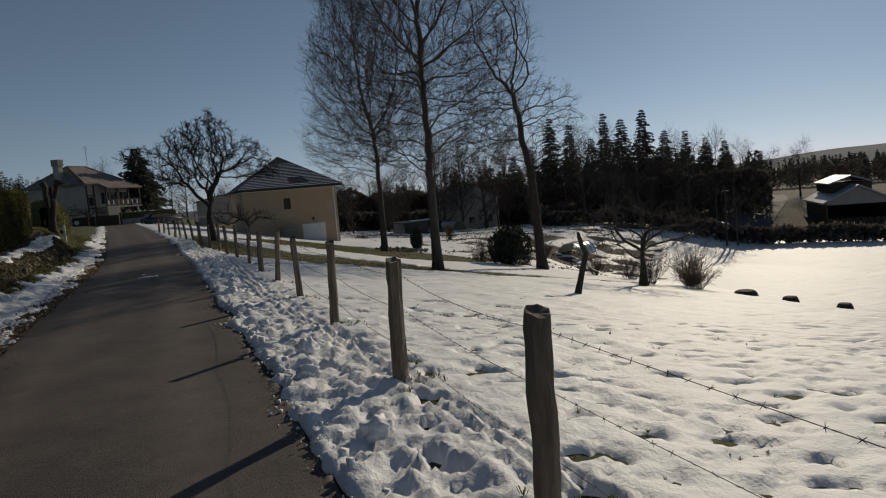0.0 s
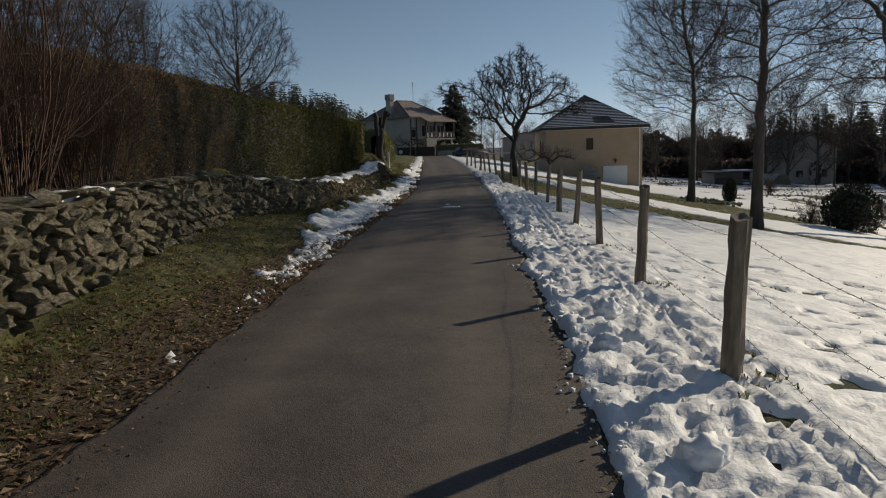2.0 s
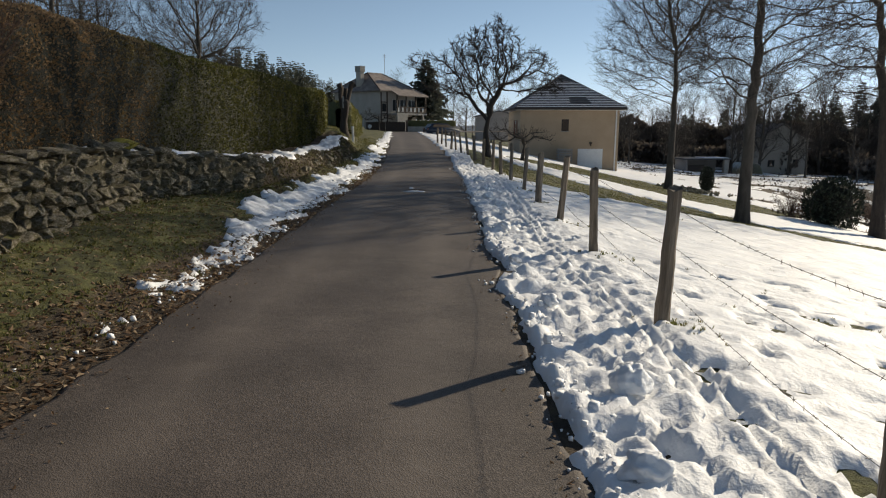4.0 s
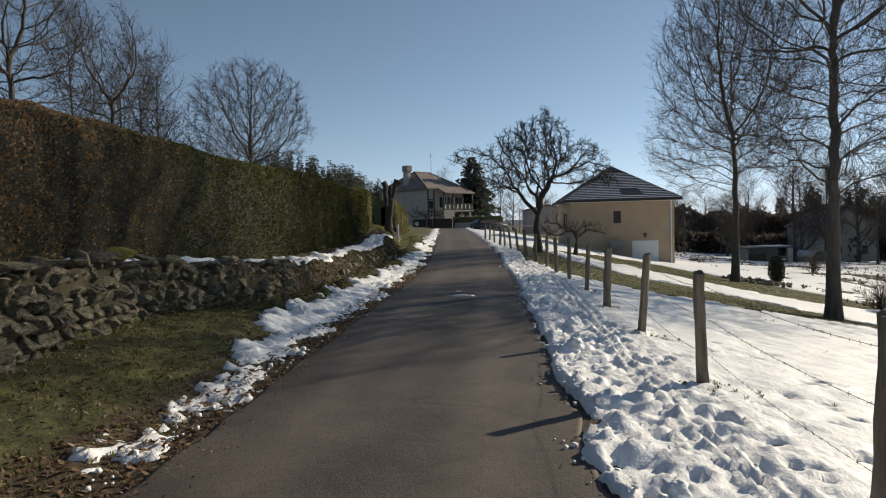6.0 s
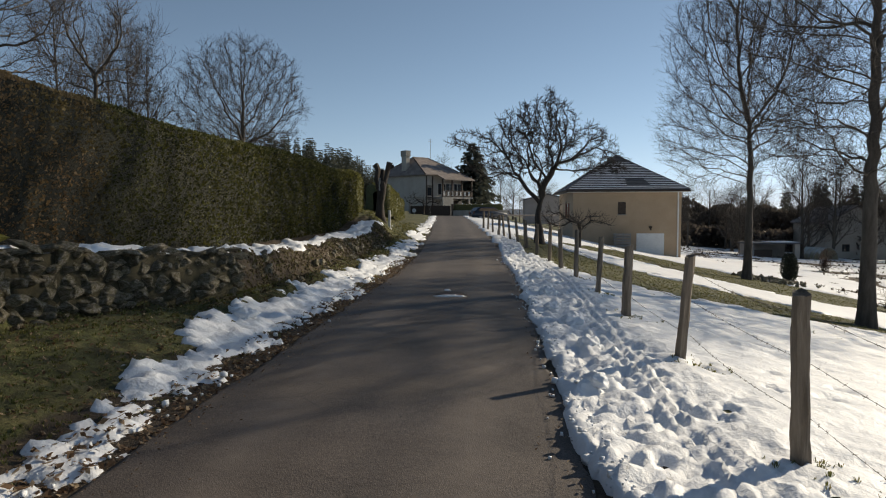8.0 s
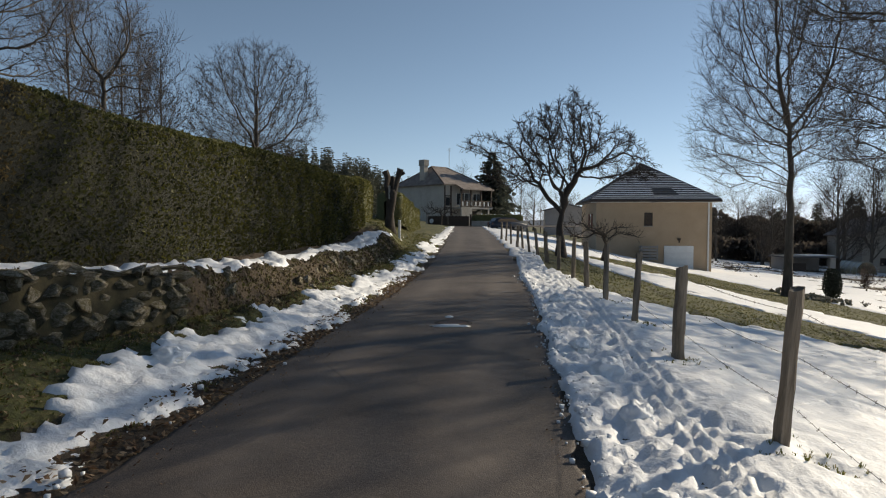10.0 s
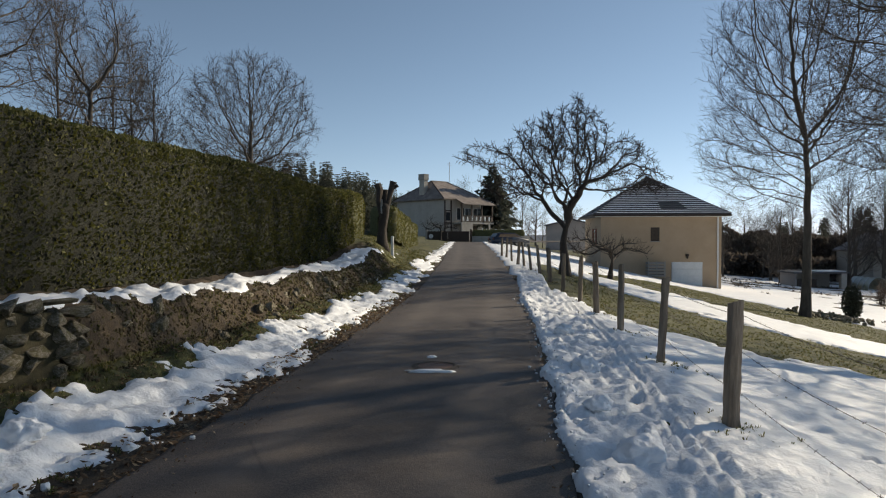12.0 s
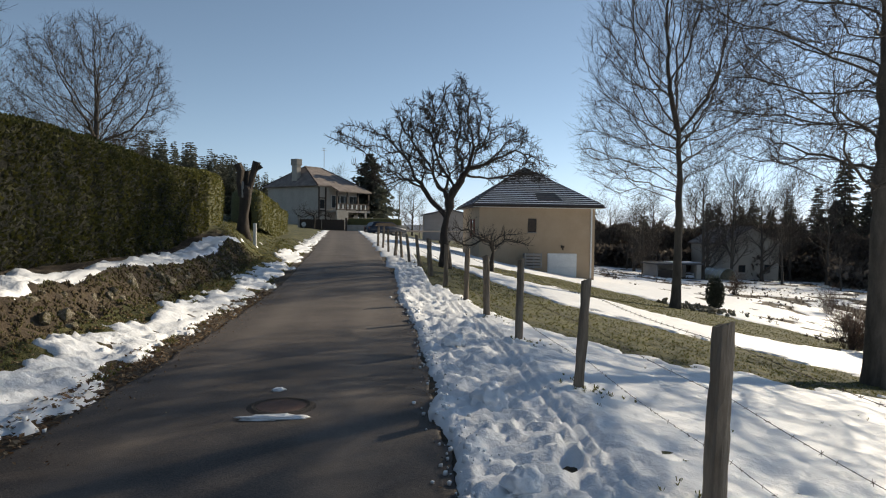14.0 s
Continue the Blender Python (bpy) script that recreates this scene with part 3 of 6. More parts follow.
def crown_points(rng, n, lobes, hollow=0.0):
    """Points filling several ellipsoids (x, y, z, rx, ry, rz), fewer in the middle."""
    size = np.array([l[3] * l[4] * l[5] for l in lobes])
    which = rng.choice(len(lobes), n, p=size / size.sum())
    l = np.array(lobes)[which]
    u = rng.normal(0, 1, (n, 3))
    u /= np.linalg.norm(u, axis=1, keepdims=True)
    r = (hollow**3 + (1 - hollow**3) * rng.uniform(0, 1, (n, 1))) ** (1 / 3)
    return l[:, :3] + u * r * l[:, 3:]


def grown_tree(name, m, label, seed, stem, radius, lobes, points=1100, step=0.4, reach=5.0, kill=0.9, lift=0.1, crook=0.18, tip=0.011, bark=None, group="", twig=0.8, twig_r=0.0055, per=3, sprig_lift=0.15, hollow=0.3, wild=0.45):
    """A bare tree whose limbs fork their way out to fill the crown's lobes."""
    rng = np.random.default_rng(seed)
    bark = bark or BARK
    tree = thing(name, m, label, "tree", group)
    goal = crown_points(rng, points, lobes, hollow)
    goal = goal[goal[:, 2] > 0.8]
    # the stem, as a run of nodes
    stem = np.array(stem, float)
    seg = np.concatenate([[0], np.cumsum(np.linalg.norm(np.diff(stem, axis=0), axis=1))])
    u = np.linspace(0, seg[-1], max(3, int(seg[-1] / step)))
    pos = [np.array([np.interp(q, seg, stem[:, c]) for c in range(3)]) for q in u]
    for k in range(1, len(pos)):
        pos[k][:2] += rng.normal(0, crook * 0.08, 2)
    parent = [-1] + list(range(len(pos) - 1))
    kids = [1] * len(pos)
    fork = next(i for i, q in enumerate(pos) if q[2] > stem[1][2] - 0.01)
    best, who = np.full(len(goal), 1e9), np.zeros(len(goal), int)
    fresh = list(range(fork, len(pos)))
    for _ in range(110):
        P = np.array([pos[i] for i in fresh])
        D = np.linalg.norm(goal[:, None] - P[None], axis=2)
        k = D.argmin(1)
        d = D[np.arange(len(goal)), k]
        better = d < best
        best[better], who[better] = d[better], np.array(fresh)[k[better]]
        live = best > kill
        goal, best, who = goal[live], best[live], who[live]
        act = best < reach
        if not act.any():
            break
        ids, inv = np.unique(who[act], return_inverse=True)
        here = np.array([pos[i] for i in ids])
        pull = goal[act] - here[inv]
        pull /= np.linalg.norm(pull, axis=1, keepdims=True)
        total = np.zeros((len(ids), 3))
        np.add.at(total, inv, pull)
        total /= np.linalg.norm(total, axis=1, keepdims=True) + 1e-9
        total += rng.normal(0, crook, total.shape) + [0, 0, lift]
        for q, i in enumerate(ids):
            back = pos[i] - pos[parent[i]] if parent[i] >= 0 else np.array([0, 0, step])
            total[q] += 0.35 * back / (np.linalg.norm(back) + 1e-9)
        total /= np.linalg.norm(total, axis=1, keepdims=True)
        fresh = []
        for i, w in zip(ids, total):
            if kids[i] < 4:
                kids[i] += 1
                parent.append(int(i))
                kids.append(0)
                pos.append(pos[i] + w * step)
                fresh.append(len(pos) - 1)
        if not fresh:
            break
    pos, parent = np.array(pos), np.array(parent)
    n = len(pos)
    for _ in range(2):
        down = np.zeros((n, 3))
        count = np.zeros(n)
        np.add.at(down, parent[1:], pos[1:])
        np.add.at(count, parent[1:], 1)
        ok = (count > 0) & (parent >= 0)
        pos[ok] = 0.5 * pos[ok] + 0.25 * pos[parent[ok]] + 0.25 * down[ok] / count[ok][:, None]
    leaves = np.ones(n)
    leaves[np.unique(parent[1:])] = 0
    for i in range(n - 1, 0, -1):
        leaves[parent[i]] += leaves[i]
    power = math.log(leaves[0]) / math.log(radius / tip)
    rad = tip * leaves ** (1 / power)
    rad = rad * (1 + 0.35 * np.exp(-np.maximum(pos[:, 2], 0) / 0.35) * (rad > radius * 0.8))
    rad[: len(u)] = np.minimum(rad[: len(u)], radius * (1.35 * np.exp(-u / 0.4) + 1 - 0.55 * u / u[-1]))
    main = np.full(n, -1)
    for i in range(1, n):
        p = parent[i]
        if main[p] < 0 or leaves[i] > leaves[main[p]]:
            main[p] = i
    runs = {"trunk": [], "limb": [], "branch": []}
    for i in range(n):
        if i and main[parent[i]] == i:
            continue
        run = [parent[i]] if i else []
        k = i
        while k >= 0:
            run.append(k)
            k = main[k]
        if len(run) < 2:
            continue
        rr = rad[run].copy()
        if i:
            rr[0] = rr[1]
        runs["trunk" if not i else "limb" if rr[0] > radius * 0.16 else "branch"].append((pos[run], rr))
    for part_name, sides in (("trunk", 11), ("limb", 6), ("branch", 4)):
        if runs[part_name]:
            vv, ff = tubes(runs[part_name], sides)
            ob = part(part_name, turf_mesh(name + "_" + part_name, vv, ff, bark), None, tree)
            if part_name != "trunk":
                tagged(ob, kind="stuff")
    thin = np.flatnonzero((rad < tip * 2.6) & (parent >= 0))
    way = pos[thin] - pos[parent[thin]]
    P, R = sprigs(rng, pos[thin], way, twig, twig_r, sprig_lift, wild, per)
    P2, R2 = sprigs(rng, P[:, 2], P[:, 2] - P[:, 1], twig * 0.55, twig_r * 0.8, sprig_lift, wild, 1)
    vv, ff = thin_tubes(np.concatenate([P, P2]), np.concatenate([R, R2]))
    tagged(part("twig_cloud", turf_mesh(name + "_twig_cloud", vv, ff, TWIG if bark is BARK else bark), None, tree), kind="stuff")
    return tree


def at(s, d, z=None, turn=0.0, size=1.0, sink=0.0):
    z = float(rough_land(s, d)) - sink if z is None else z
    return Matrix.Translation(spot(s, d, z)) @ pose(0, 0, 0, 0, 0, ROAD_TURN + turn) @ Matrix.Diagonal((size, size, size, 1))


# the three tall trees below the lane: lobes are (x, y, z, rx, ry, rz)
grown_tree("tall_tree", at(46.7, 15.2), "tall bare grey tree with rising limbs on the grass strip", 3, [(0, 0, -0.3), (0.1, 0, 4.0), (0.1, 0, 7), (0, 0.2, 9)], 0.25,
           [(0, 0, 12.5, 4.8, 4.8, 6.5), (0, 0, 17.5, 3.6, 3.6, 5.0), (-1.8, 0, 8.5, 3.6, 3.6, 3.4)], 3800, 0.38, 3.4, 0.55, 0.30, 0.20, tip=0.009, group="tall bare trees", twig=1.05, per=5, sprig_lift=0.2, hollow=0.15)
grown_tree("tall_tree", at(28.95, 12.1), "tall straight bare tree with fine twigs above bare grass", 11, [(0, 0, -0.3), (0, 0, 3.8), (0.1, 0.1, 7), (0, 0, 10)], 0.25,
           [(0, 0, 11.5, 5.0, 5.0, 6.8), (0, 0, 17, 3.4, 3.4, 5.0), (0.3, 0, 7.5, 4.9, 4.6, 3.3)], 4200, 0.36, 3.4, 0.52, 0.22, 0.22, tip=0.009, group="tall bare trees", twig=1.05, per=5, sprig_lift=0.14, hollow=0.15)
grown_tree("tall_tree", at(36.5, 22.6), "dark gnarled bare tree beyond the snowy brow", 23, [(0, 0, -0.3), (-0.3, 0, 5.5), (-0.7, 0.3, 9), (-1.2, 0, 11)], 0.34,
           [(-2.4, 0, 14.5, 3.0, 3.0, 4.4), (-1.2, 0, 9.8, 4.2, 4.0, 3.4), (1.2, 0, 8.8, 2.6, 2.6, 2.6)], 1500, 0.42, 3.4, 0.65, 0.08, 0.32, bark=DARK_BARK, group="tall bare trees", twig=0.7, twig_r=0.008, per=3, sprig_lift=0.05)
# fruit tree by the fence, with its pruned neighbour
grown_tree("fruit_tree", at(39.9, 2.75), "dark spreading old fruit tree beside the fence", 7, [(0, 0, -0.3), (-0.1, 0, 1.5), (0.1, 0, 2.2)], 0.22,
           [(-0.3, 0, 4.9, 2.3, 2.3, 1.9), (0.2, 0, 6.2, 1.5, 1.5, 1.2), (-3.5, 0, 5.0, 1.2, 1.0, 0.6), (-2.2, 0.4, 3.9, 1.4, 1.4, 1.1), (2.4, 0, 4.5, 1.7, 1.5, 1.3), (3.5, 0, 3.9, 0.9, 0.9, 0.8)], 1700, 0.21, 2.6, 0.36, 0.02, 0.46, tip=0.012, bark=DARK_BARK,
           twig=0.38, twig_r=0.011, per=5, sprig_lift=0.12, hollow=0.4, wild=0.95)
grown_tree("small_fruit_tree", at(44.3, 5.2), "small pruned bare fruit tree on the lawn", 17, [(0, 0, -0.3), (0.1, 0, 0.7), (0.1, 0, 1.0)], 0.12,
           [(-0.6, 0, 1.7, 1.7, 1.7, 0.8), (1.3, 0, 1.4, 1.0, 1.0, 0.6)], 90, 0.22, 2.4, 0.5, 0.03, 0.5, tip=0.022, bark=DARK_BARK, twig=0.55, twig_r=0.010, per=3, sprig_lift=0.3, hollow=0.6)
grown_tree("apple_tree", at(25.1, 21.2), "low spreading bare apple tree on the snowy brow", 19, [(0, 0, -0.3), (0.05, 0, 1.1), (0, 0, 1.8)], 0.2,
           [(0, 0, 3.0, 3.6, 3.2, 1.5), (1.6, 0, 2.8, 2.6, 2.2, 1.2)], 560, 0.28, 3.0, 0.6, 0.0, 0.34, tip=0.014, bark=DARK_BARK, twig=0.5, twig_r=0.008, per=3, sprig_lift=0.1, hollow=0.5, wild=0.65)
# bare trees behind the hedges
grown_tree("round_tree", Matrix.Translation((-52, 60, 2.5)), "round-headed bare oak behind the hedge", 31, [(0, 0, -0.3), (0.3, 0, 4.5), (0.2, 0, 6.5)], 0.40,
           [(0, 0, 10.6, 6.8, 6.8, 6.6)], 3200, 0.46, 4.5, 0.7, 0.14, 0.19, tip=0.012, twig=1.1, twig_r=0.010, per=4, sprig_lift=0.15, hollow=0.1)
grown_tree("oak_tree", Matrix.Translation((-50.3, 42, 2.5)), "bare oak with level limbs behind the hedge", 37, [(0, 0, -0.3), (0, 0, 6), (0.3, 0, 10)], 0.32,
           [(0, 0, 12.5, 4.6, 4.6, 5.5), (1.2, 0, 8.8, 5.0, 5.0, 2.4)], 1800, 0.46, 4, 0.75, 0.06, 0.22, tip=0.016, twig=1.0, twig_r=0.010, per=3, group="oaks behind the hedge", sprig_lift=0.08)
grown_tree("oak_tree", Matrix.Translation((-45, 31, 2.5)), "tall bare oak behind the hedge", 41, [(0, 0, -0.3), (0, 0, 6), (-0.3, 0, 10)], 0.32,
           [(0, 0, 13, 5.2, 5.2, 6.0), (-1, 0, 9, 5.2, 5.2, 2.4)], 1900, 0.46, 4, 0.75, 0.06, 0.22, tip=0.016, twig=1.0, twig_r=0.010, per=3, group="oaks behind the hedge", sprig_lift=0.08)


# ---- fence ----
POSTS = [(2.79, 1.82), (5.72, 2.05), (8.78, 2.19), (12.07, 2.35), (14.96, 2.41), (18.05, 2.46), (20.95, 2.50), (23.7, 2.42), (26.2, 2.33), (28.6, 2.22), (31.9, 2.05), (34.7, 1.83),
         (37.1, 1.58), (39.2, 1.31), (41.0, 1.05), (42.9, 0.8), (45.6, 0.5), (48.2, 0.2), (51, -0.1)]
GIRTH = [1.14, 1.22, 1.0, 1.0, 0.86, 1.14, 0.9, 1.0, 1.05, 0.95]
LEANS = [(2, 0), (1, 2), (-1, 3), (2, -3), (0, 6.5), (-2, 3.3), (1, 4), (0, 1), (3, -3), (-1, 2), (2, 1), (0, -5), (1, -8), (-2, -9), (0, -6), (3, 4), (1, -3), (0, 3), (2, 1)]


def post_mesh(seed):
    rng = np.random.default_rng(seed)
    bm = bmesh.new()
    sides, rows = 12, 16
    grain = rng.uniform(0.82, 1.12, sides)
    rings = []
    for k in range(rows + 1):
        z = -0.25 + (1.14 + 0.25) * k / rows
        r = 0.062 * (1.06 - 0.14 * k / rows)
        ring = []
        for j in range(sides):
            a = j * math.tau / sides
            rr = r * grain[j] * (1 + 0.13 * (noise.noise((j * 0.9, z * 3, seed)) * 2)) * rng.uniform(0.94, 1.06)
            top = 0.022 * math.sin(a + seed) if k == rows else 0
            ring.append(bm.verts.new((math.cos(a) * rr, math.sin(a) * rr, z + top + (rng.uniform(-0.008, 0.008) if k == rows else 0))))
        rings.append(ring)
    for a, b in zip(rings, rings[1:]):
        for j in range(sides):
            bm.faces.new((a[j], a[(j + 1) % sides], b[(j + 1) % sides], b[j]))
    low = bm.verts.new((0, 0, 1.125))
    for j in range(sides):
        bm.faces.new((rings[-1][j], rings[-1][(j + 1) % sides], low))
    me = bpy.data.meshes.new("post")
    bm.to_mesh(me)
    bm.free()
    me.materials.append(POST_WOOD)
    return me


def build_fence():
    fence = thing("barbed_wire_fence", Matrix(), "weathered round wooden posts strung with rusty barbed wire along the verge", "fence")
    meshes = [post_mesh(k) for k in range(5)]
    tops = []
    for k, ((s, d), (ls, ld)) in enumerate(zip(POSTS, LEANS)):
        z = float(land(s, d)) + 0.02
        m = Matrix.Translation(spot(s, d, z)) @ pose(0, 0, 0, ls * 0.7, ld * 0.7, ROAD_TURN) @ pose(0, 0, 0, 0, 0, k * 47)
        post = part("post", meshes[k % 5], None, fence)
        post.matrix_basis = m @ Matrix.Diagonal((GIRTH[k % 10], GIRTH[k % 10] * 0.95, 1.0 + 0.03 * ((k * 7) % 5 - 2) * 0.5, 1))
        tops.append(m)
    rng = np.random.default_rng(5)
    for h in (0.30, 0.66, 0.98):
        runs, barbs = [], []
        first = spot(-4, 1.6, 0.05) + Vector((0, 0, h))
        places = [first] + [m @ Vector((0, 0, h)) for m in tops]
        side = spot(0, 1) - spot(0, 0)
        places = [p + side * 0.075 for p in places]
        for a, b in zip(places, places[1:]):
            n = 12
            sag = rng.uniform(0.02, 0.06)
            pts = np.array([a.lerp(b, i / n) - Vector((0, 0, sag * 4 * (i / n) * (1 - i / n))) for i in range(n + 1)])
            runs.append(pts[:-1])
            length = (b - a).length
            for q in np.arange(0.1, length, 0.11):
                c = np.array(a.lerp(b, q / length) - Vector((0, 0, sag * 4 * (q / length) * (1 - q / length))))
                for _ in range(2):
                    w = rng.normal(0, 1, 3)
                    w *= 0.016 / np.linalg.norm(w)
                    barbs.append((np.array([c - w, c, c + w]), np.array([0.0009, 0.0021, 0.0009])))
        whole = np.concatenate(runs)
        vv, ff = tubes([(whole, np.full(len(whole), 0.0019))], 4)
        v2, f2 = tubes(barbs, 3)
        part("wire", turf_mesh("wire", vv, ff, WIRE), None, fence)
        ob = part("barbing", turf_mesh("barbing", v2, f2, WIRE), None, fence)
        tagged(ob, kind="stuff")
    return fence


build_fence()


# ---- hedge ----
def leaf_cloud(centres, normals, rng, length, width, hang=0.3, flat=0.0):
    """Small leaf blades: one narrow quad each, leaning out of the surface."""
    n = len(centres)
    up = rng.normal(0, 0.45, (n, 3)) + normals * 0.55 + np.array([0, 0, 0.75 - hang])
    up /= np.linalg.norm(up, axis=1)[:, None]
    side = np.cross(up, rng.normal(0, 1, (n, 3)) * (1 - 0.6 * flat) + normals * 1.6 * flat)
    side /= np.linalg.norm(side, axis=1)[:, None]
    L = length * rng.uniform(0.6, 1.3, n)[:, None]
    Wd = width * rng.uniform(0.6, 1.3, n)[:, None]
    c = centres
    vv = np.stack([c - side * Wd * 0.5, c + up * L * 0.45 - side * Wd, c + up * L, c + up * L * 0.45 + side * Wd], 1).reshape(-1, 3)
    return vv, np.arange(4 * n).reshape(-1, 4)


def hedge(name, s0, s1, front, depth, base, top, label, count, brown_to=None, seed=1, mat=None):
    rng = np.random.default_rng(seed)
    ob = thing(name, Matrix(), label, "hedge")
    # outline round the section: up the front, over the top, down the back
    n_s = max(int((s1 - s0) / 0.18), 8)
    prof = [(0.0, 0.0), (0.0, 0.2), (0.0, 0.4), (0.0, 0.6), (0.0, 0.8), (0.06, 0.94), (0.25, 1.0), (0.5, 1.0), (0.75, 1.0), (0.94, 0.94), (1, 0.8), (1, 0.4), (1, 0.0)]
    S = np.linspace(s0, s1, n_s)[:, None] + np.zeros((1, len(prof)))
    a = np.array([p[0] for p in prof])[None, :]
    b = np.array([p[1] for p in prof])[None, :]
    f = front(S) if callable(front) else front
    end = np.minimum((S - s0) / 0.35, (s1 - S) / 0.35).clip(0, 1) ** 0.5
    lo, hi = base(S), top(S)
    D = f - depth / 2 + (0.5 - a) * depth * (0.4 + 0.6 * end) + 0.22 * (fbm(S * 0.8, b * 3 + a * 5, seed) - 0.5) + 0.12 * (fbm(S * 3, b * 8 + a * 9, seed + 5) - 0.5)
    Z = lo + (hi - lo) * b * (0.75 + 0.25 * end) + 0.14 * (fbm(S * 1.1, a * 4, seed + 9) - 0.5)
    v = np.stack([AS * S + AD * D, AD * S - AS * D, Z], -1)
    m = len(prof)
    i = np.arange(n_s - 1)[:, None] * m + np.arange(m - 1)[None, :]
    q = np.stack([i, i + 1, i + 1 + m, i + m], -1).reshape(-1, 4)
    flat = v.reshape(-1, 3)
    # the core's colour carries the shade that lies between the leaves
    me = turf_mesh(name + "_core", flat, q, SHADE_CORE)
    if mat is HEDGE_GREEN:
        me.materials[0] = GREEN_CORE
    part("core", me, None, ob, "dense inside of the clipped hedge, leaf shade painted into its colour")
    seen = np.flatnonzero((np.tile(np.arange(m - 1), n_s - 1) < 8))
    quads = flat[q[seen]]
    # nearer stretches get more blades
    near = 1.0 / (6 + np.abs(S[:-1, :-1].reshape(-1)[seen] - 10))
    pick = rng.choice(len(seen), count, p=near / near.sum())
    u, w = rng.uniform(0, 1, (2, count, 1))
    c = quads[pick]
    pos = (c[:, 0] * (1 - u) + c[:, 3] * u) * (1 - w) + (c[:, 1] * (1 - u) + c[:, 2] * u) * w
    nor = np.cross(c[:, 1] - c[:, 0], c[:, 3] - c[:, 0])
    nor /= np.linalg.norm(nor, axis=1)[:, None] + 1e-9
    if nor[:, 0].mean() < 0:
        nor = -nor
    pos = pos - nor * rng.uniform(0.0, 0.10, (count, 1))
    big = np.clip(S[:-1, :-1].reshape(-1)[seen][pick] / 20, 0.8, 1.5)[:, None]
    vv, ff = leaf_cloud(pos, nor, rng, 0.068 * big, 0.027 * big, flat=1.0)
    me = turf_mesh(name + "_leaves", vv, ff, mat or THUJA)
    if brown_to is not None:
        sp, _ = along(vv[:, 0], vv[:, 1])
        colour_by(me, "brown", 1 - ramp01(sp + 5 * (fbm(sp * 0.7, vv[:, 2] * 1.3, 77) - 0.5), *brown_to))
    tagged(part("foliage", me, None, ob, "small clipped evergreen sprays"), kind="stuff")
    return ob


# both cores are darker than their leaves: inner shade painted as colour
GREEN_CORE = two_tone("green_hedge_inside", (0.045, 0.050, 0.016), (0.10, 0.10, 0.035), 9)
SHADE_CORE = two_tone("hedge_inside_shade", (0.007, 0.009, 0.003), (0.022, 0.022, 0.008), 14, bump=1.0, distance=0.06, stretch=(1, 1, 0.5))
hedge("long_hedge", -4, 38.3, lambda s: -5.85 + 0 * s, 1.6, lambda s: rough_land(s, -6.2) - 0.1,
      lambda s: 3.45 + 0.06 * np.sin(s * 0.5), "long tall clipped hedge, rusty brown in part and green beyond", 300000, (13.5, 21.5), 2)
hedge("clipped_hedge", 46.5, 58, lambda s: -5.6 - (s - 46) * 0.08, 1.5, lambda s: rough_land(s, -6.5) - 0.1, lambda s: 3.3 - (s - 46) * 0.03, "rounded yellow-green clipped hedge", 12000, None, 3, HEDGE_GREEN)
hedge("clipped_hedge", 58.6, 66, lambda s: -6.7 - (s - 58) * 0.08, 1.5, lambda s: rough_land(s, -7.5) - 0.1, lambda s: 2.7 + 0 * s, "low yellow-green clipped hedge before the gate", 6000, None, 4, HEDGE_GREEN)
hedge("hedge_block", 40.6, 43.5, lambda s: -6.6 + 0 * s, 1.5, lambda s: rough_land(s, -7.0) - 0.1, lambda s: 3.7 + 0 * s, "tall green clipped block of hedge", 5000, None, 5, HEDGE_GREEN)

# ---- the ochre house ----
def hip_roof(x0, x1, y0, y1, z0, z1, over, ridge=0.0):
    """A hip roof solid with eaves; ridge is half its ridge length along x."""
    bm = bmesh.new()
    cx, cy = (x0 + x1) / 2, (y0 + y1) / 2
    low = [bm.verts.new(p) for p in ((x0 - over, y0 - over, z0), (x1 + over, y0 - over, z0), (x1 + over, y1 + over, z0), (x0 - over, y1 + over, z0))]
    up = [bm.verts.new(v.co + Vector((0, 0, 0.14))) for v in low]
    if ridge:
        a, b = bm.verts.new((cx - ridge, cy, z1)), bm.verts.new((cx + ridge, cy, z1))
        bm.faces.new((up[0], up[1], b, a))
        bm.faces.new((up[1], up[2], b))
        bm.faces.new((up[2], up[3], a, b))
        bm.faces.new((up[3], up[0], a))
    else:
        a = bm.verts.new((cx, cy, z1))
        for i in range(4):
            bm.faces.new((up[i], up[(i + 1) % 4], a))
    bm.faces.new(low[::-1])
    for i in range(4):
        bm.faces.new((low[i], low[(i + 1) % 4], up[(i + 1) % 4], up[i]))
    return bm


def window(parent, x, y, z, w, h, label="", frame_mat=None, sill=True, name="window"):
    """A recess with frame, pane and sill on a face that looks to -y."""
    win = part(name, boxes((x - w / 2, x + w / 2, y - 0.01, y + 0.05, z, z + h)), GLASS, parent, label)
    t = 0.06
    part("frame", boxes((x - w / 2 - t, x - w / 2, y - 0.04, y + 0.05, z - t, z + h + t), (x + w / 2, x + w / 2 + t, y - 0.04, y + 0.05, z - t, z + h + t),
                        (x - w / 2, x + w / 2, y - 0.04, y + 0.05, z + h, z + h + t), (x - w / 2, x + w / 2, y - 0.04, y + 0.05, z - t, z),
                        (x - 0.02, x + 0.02, y - 0.035, y + 0.0, z, z + h)), frame_mat or DARK_WOOD, win)
    if sill:
        part("sill", boxes((x - w / 2 - 0.12, x + w / 2 + 0.12, y - 0.12, y + 0.02, z - t - 0.06, z - t)), CONCRETE, win)
    return win


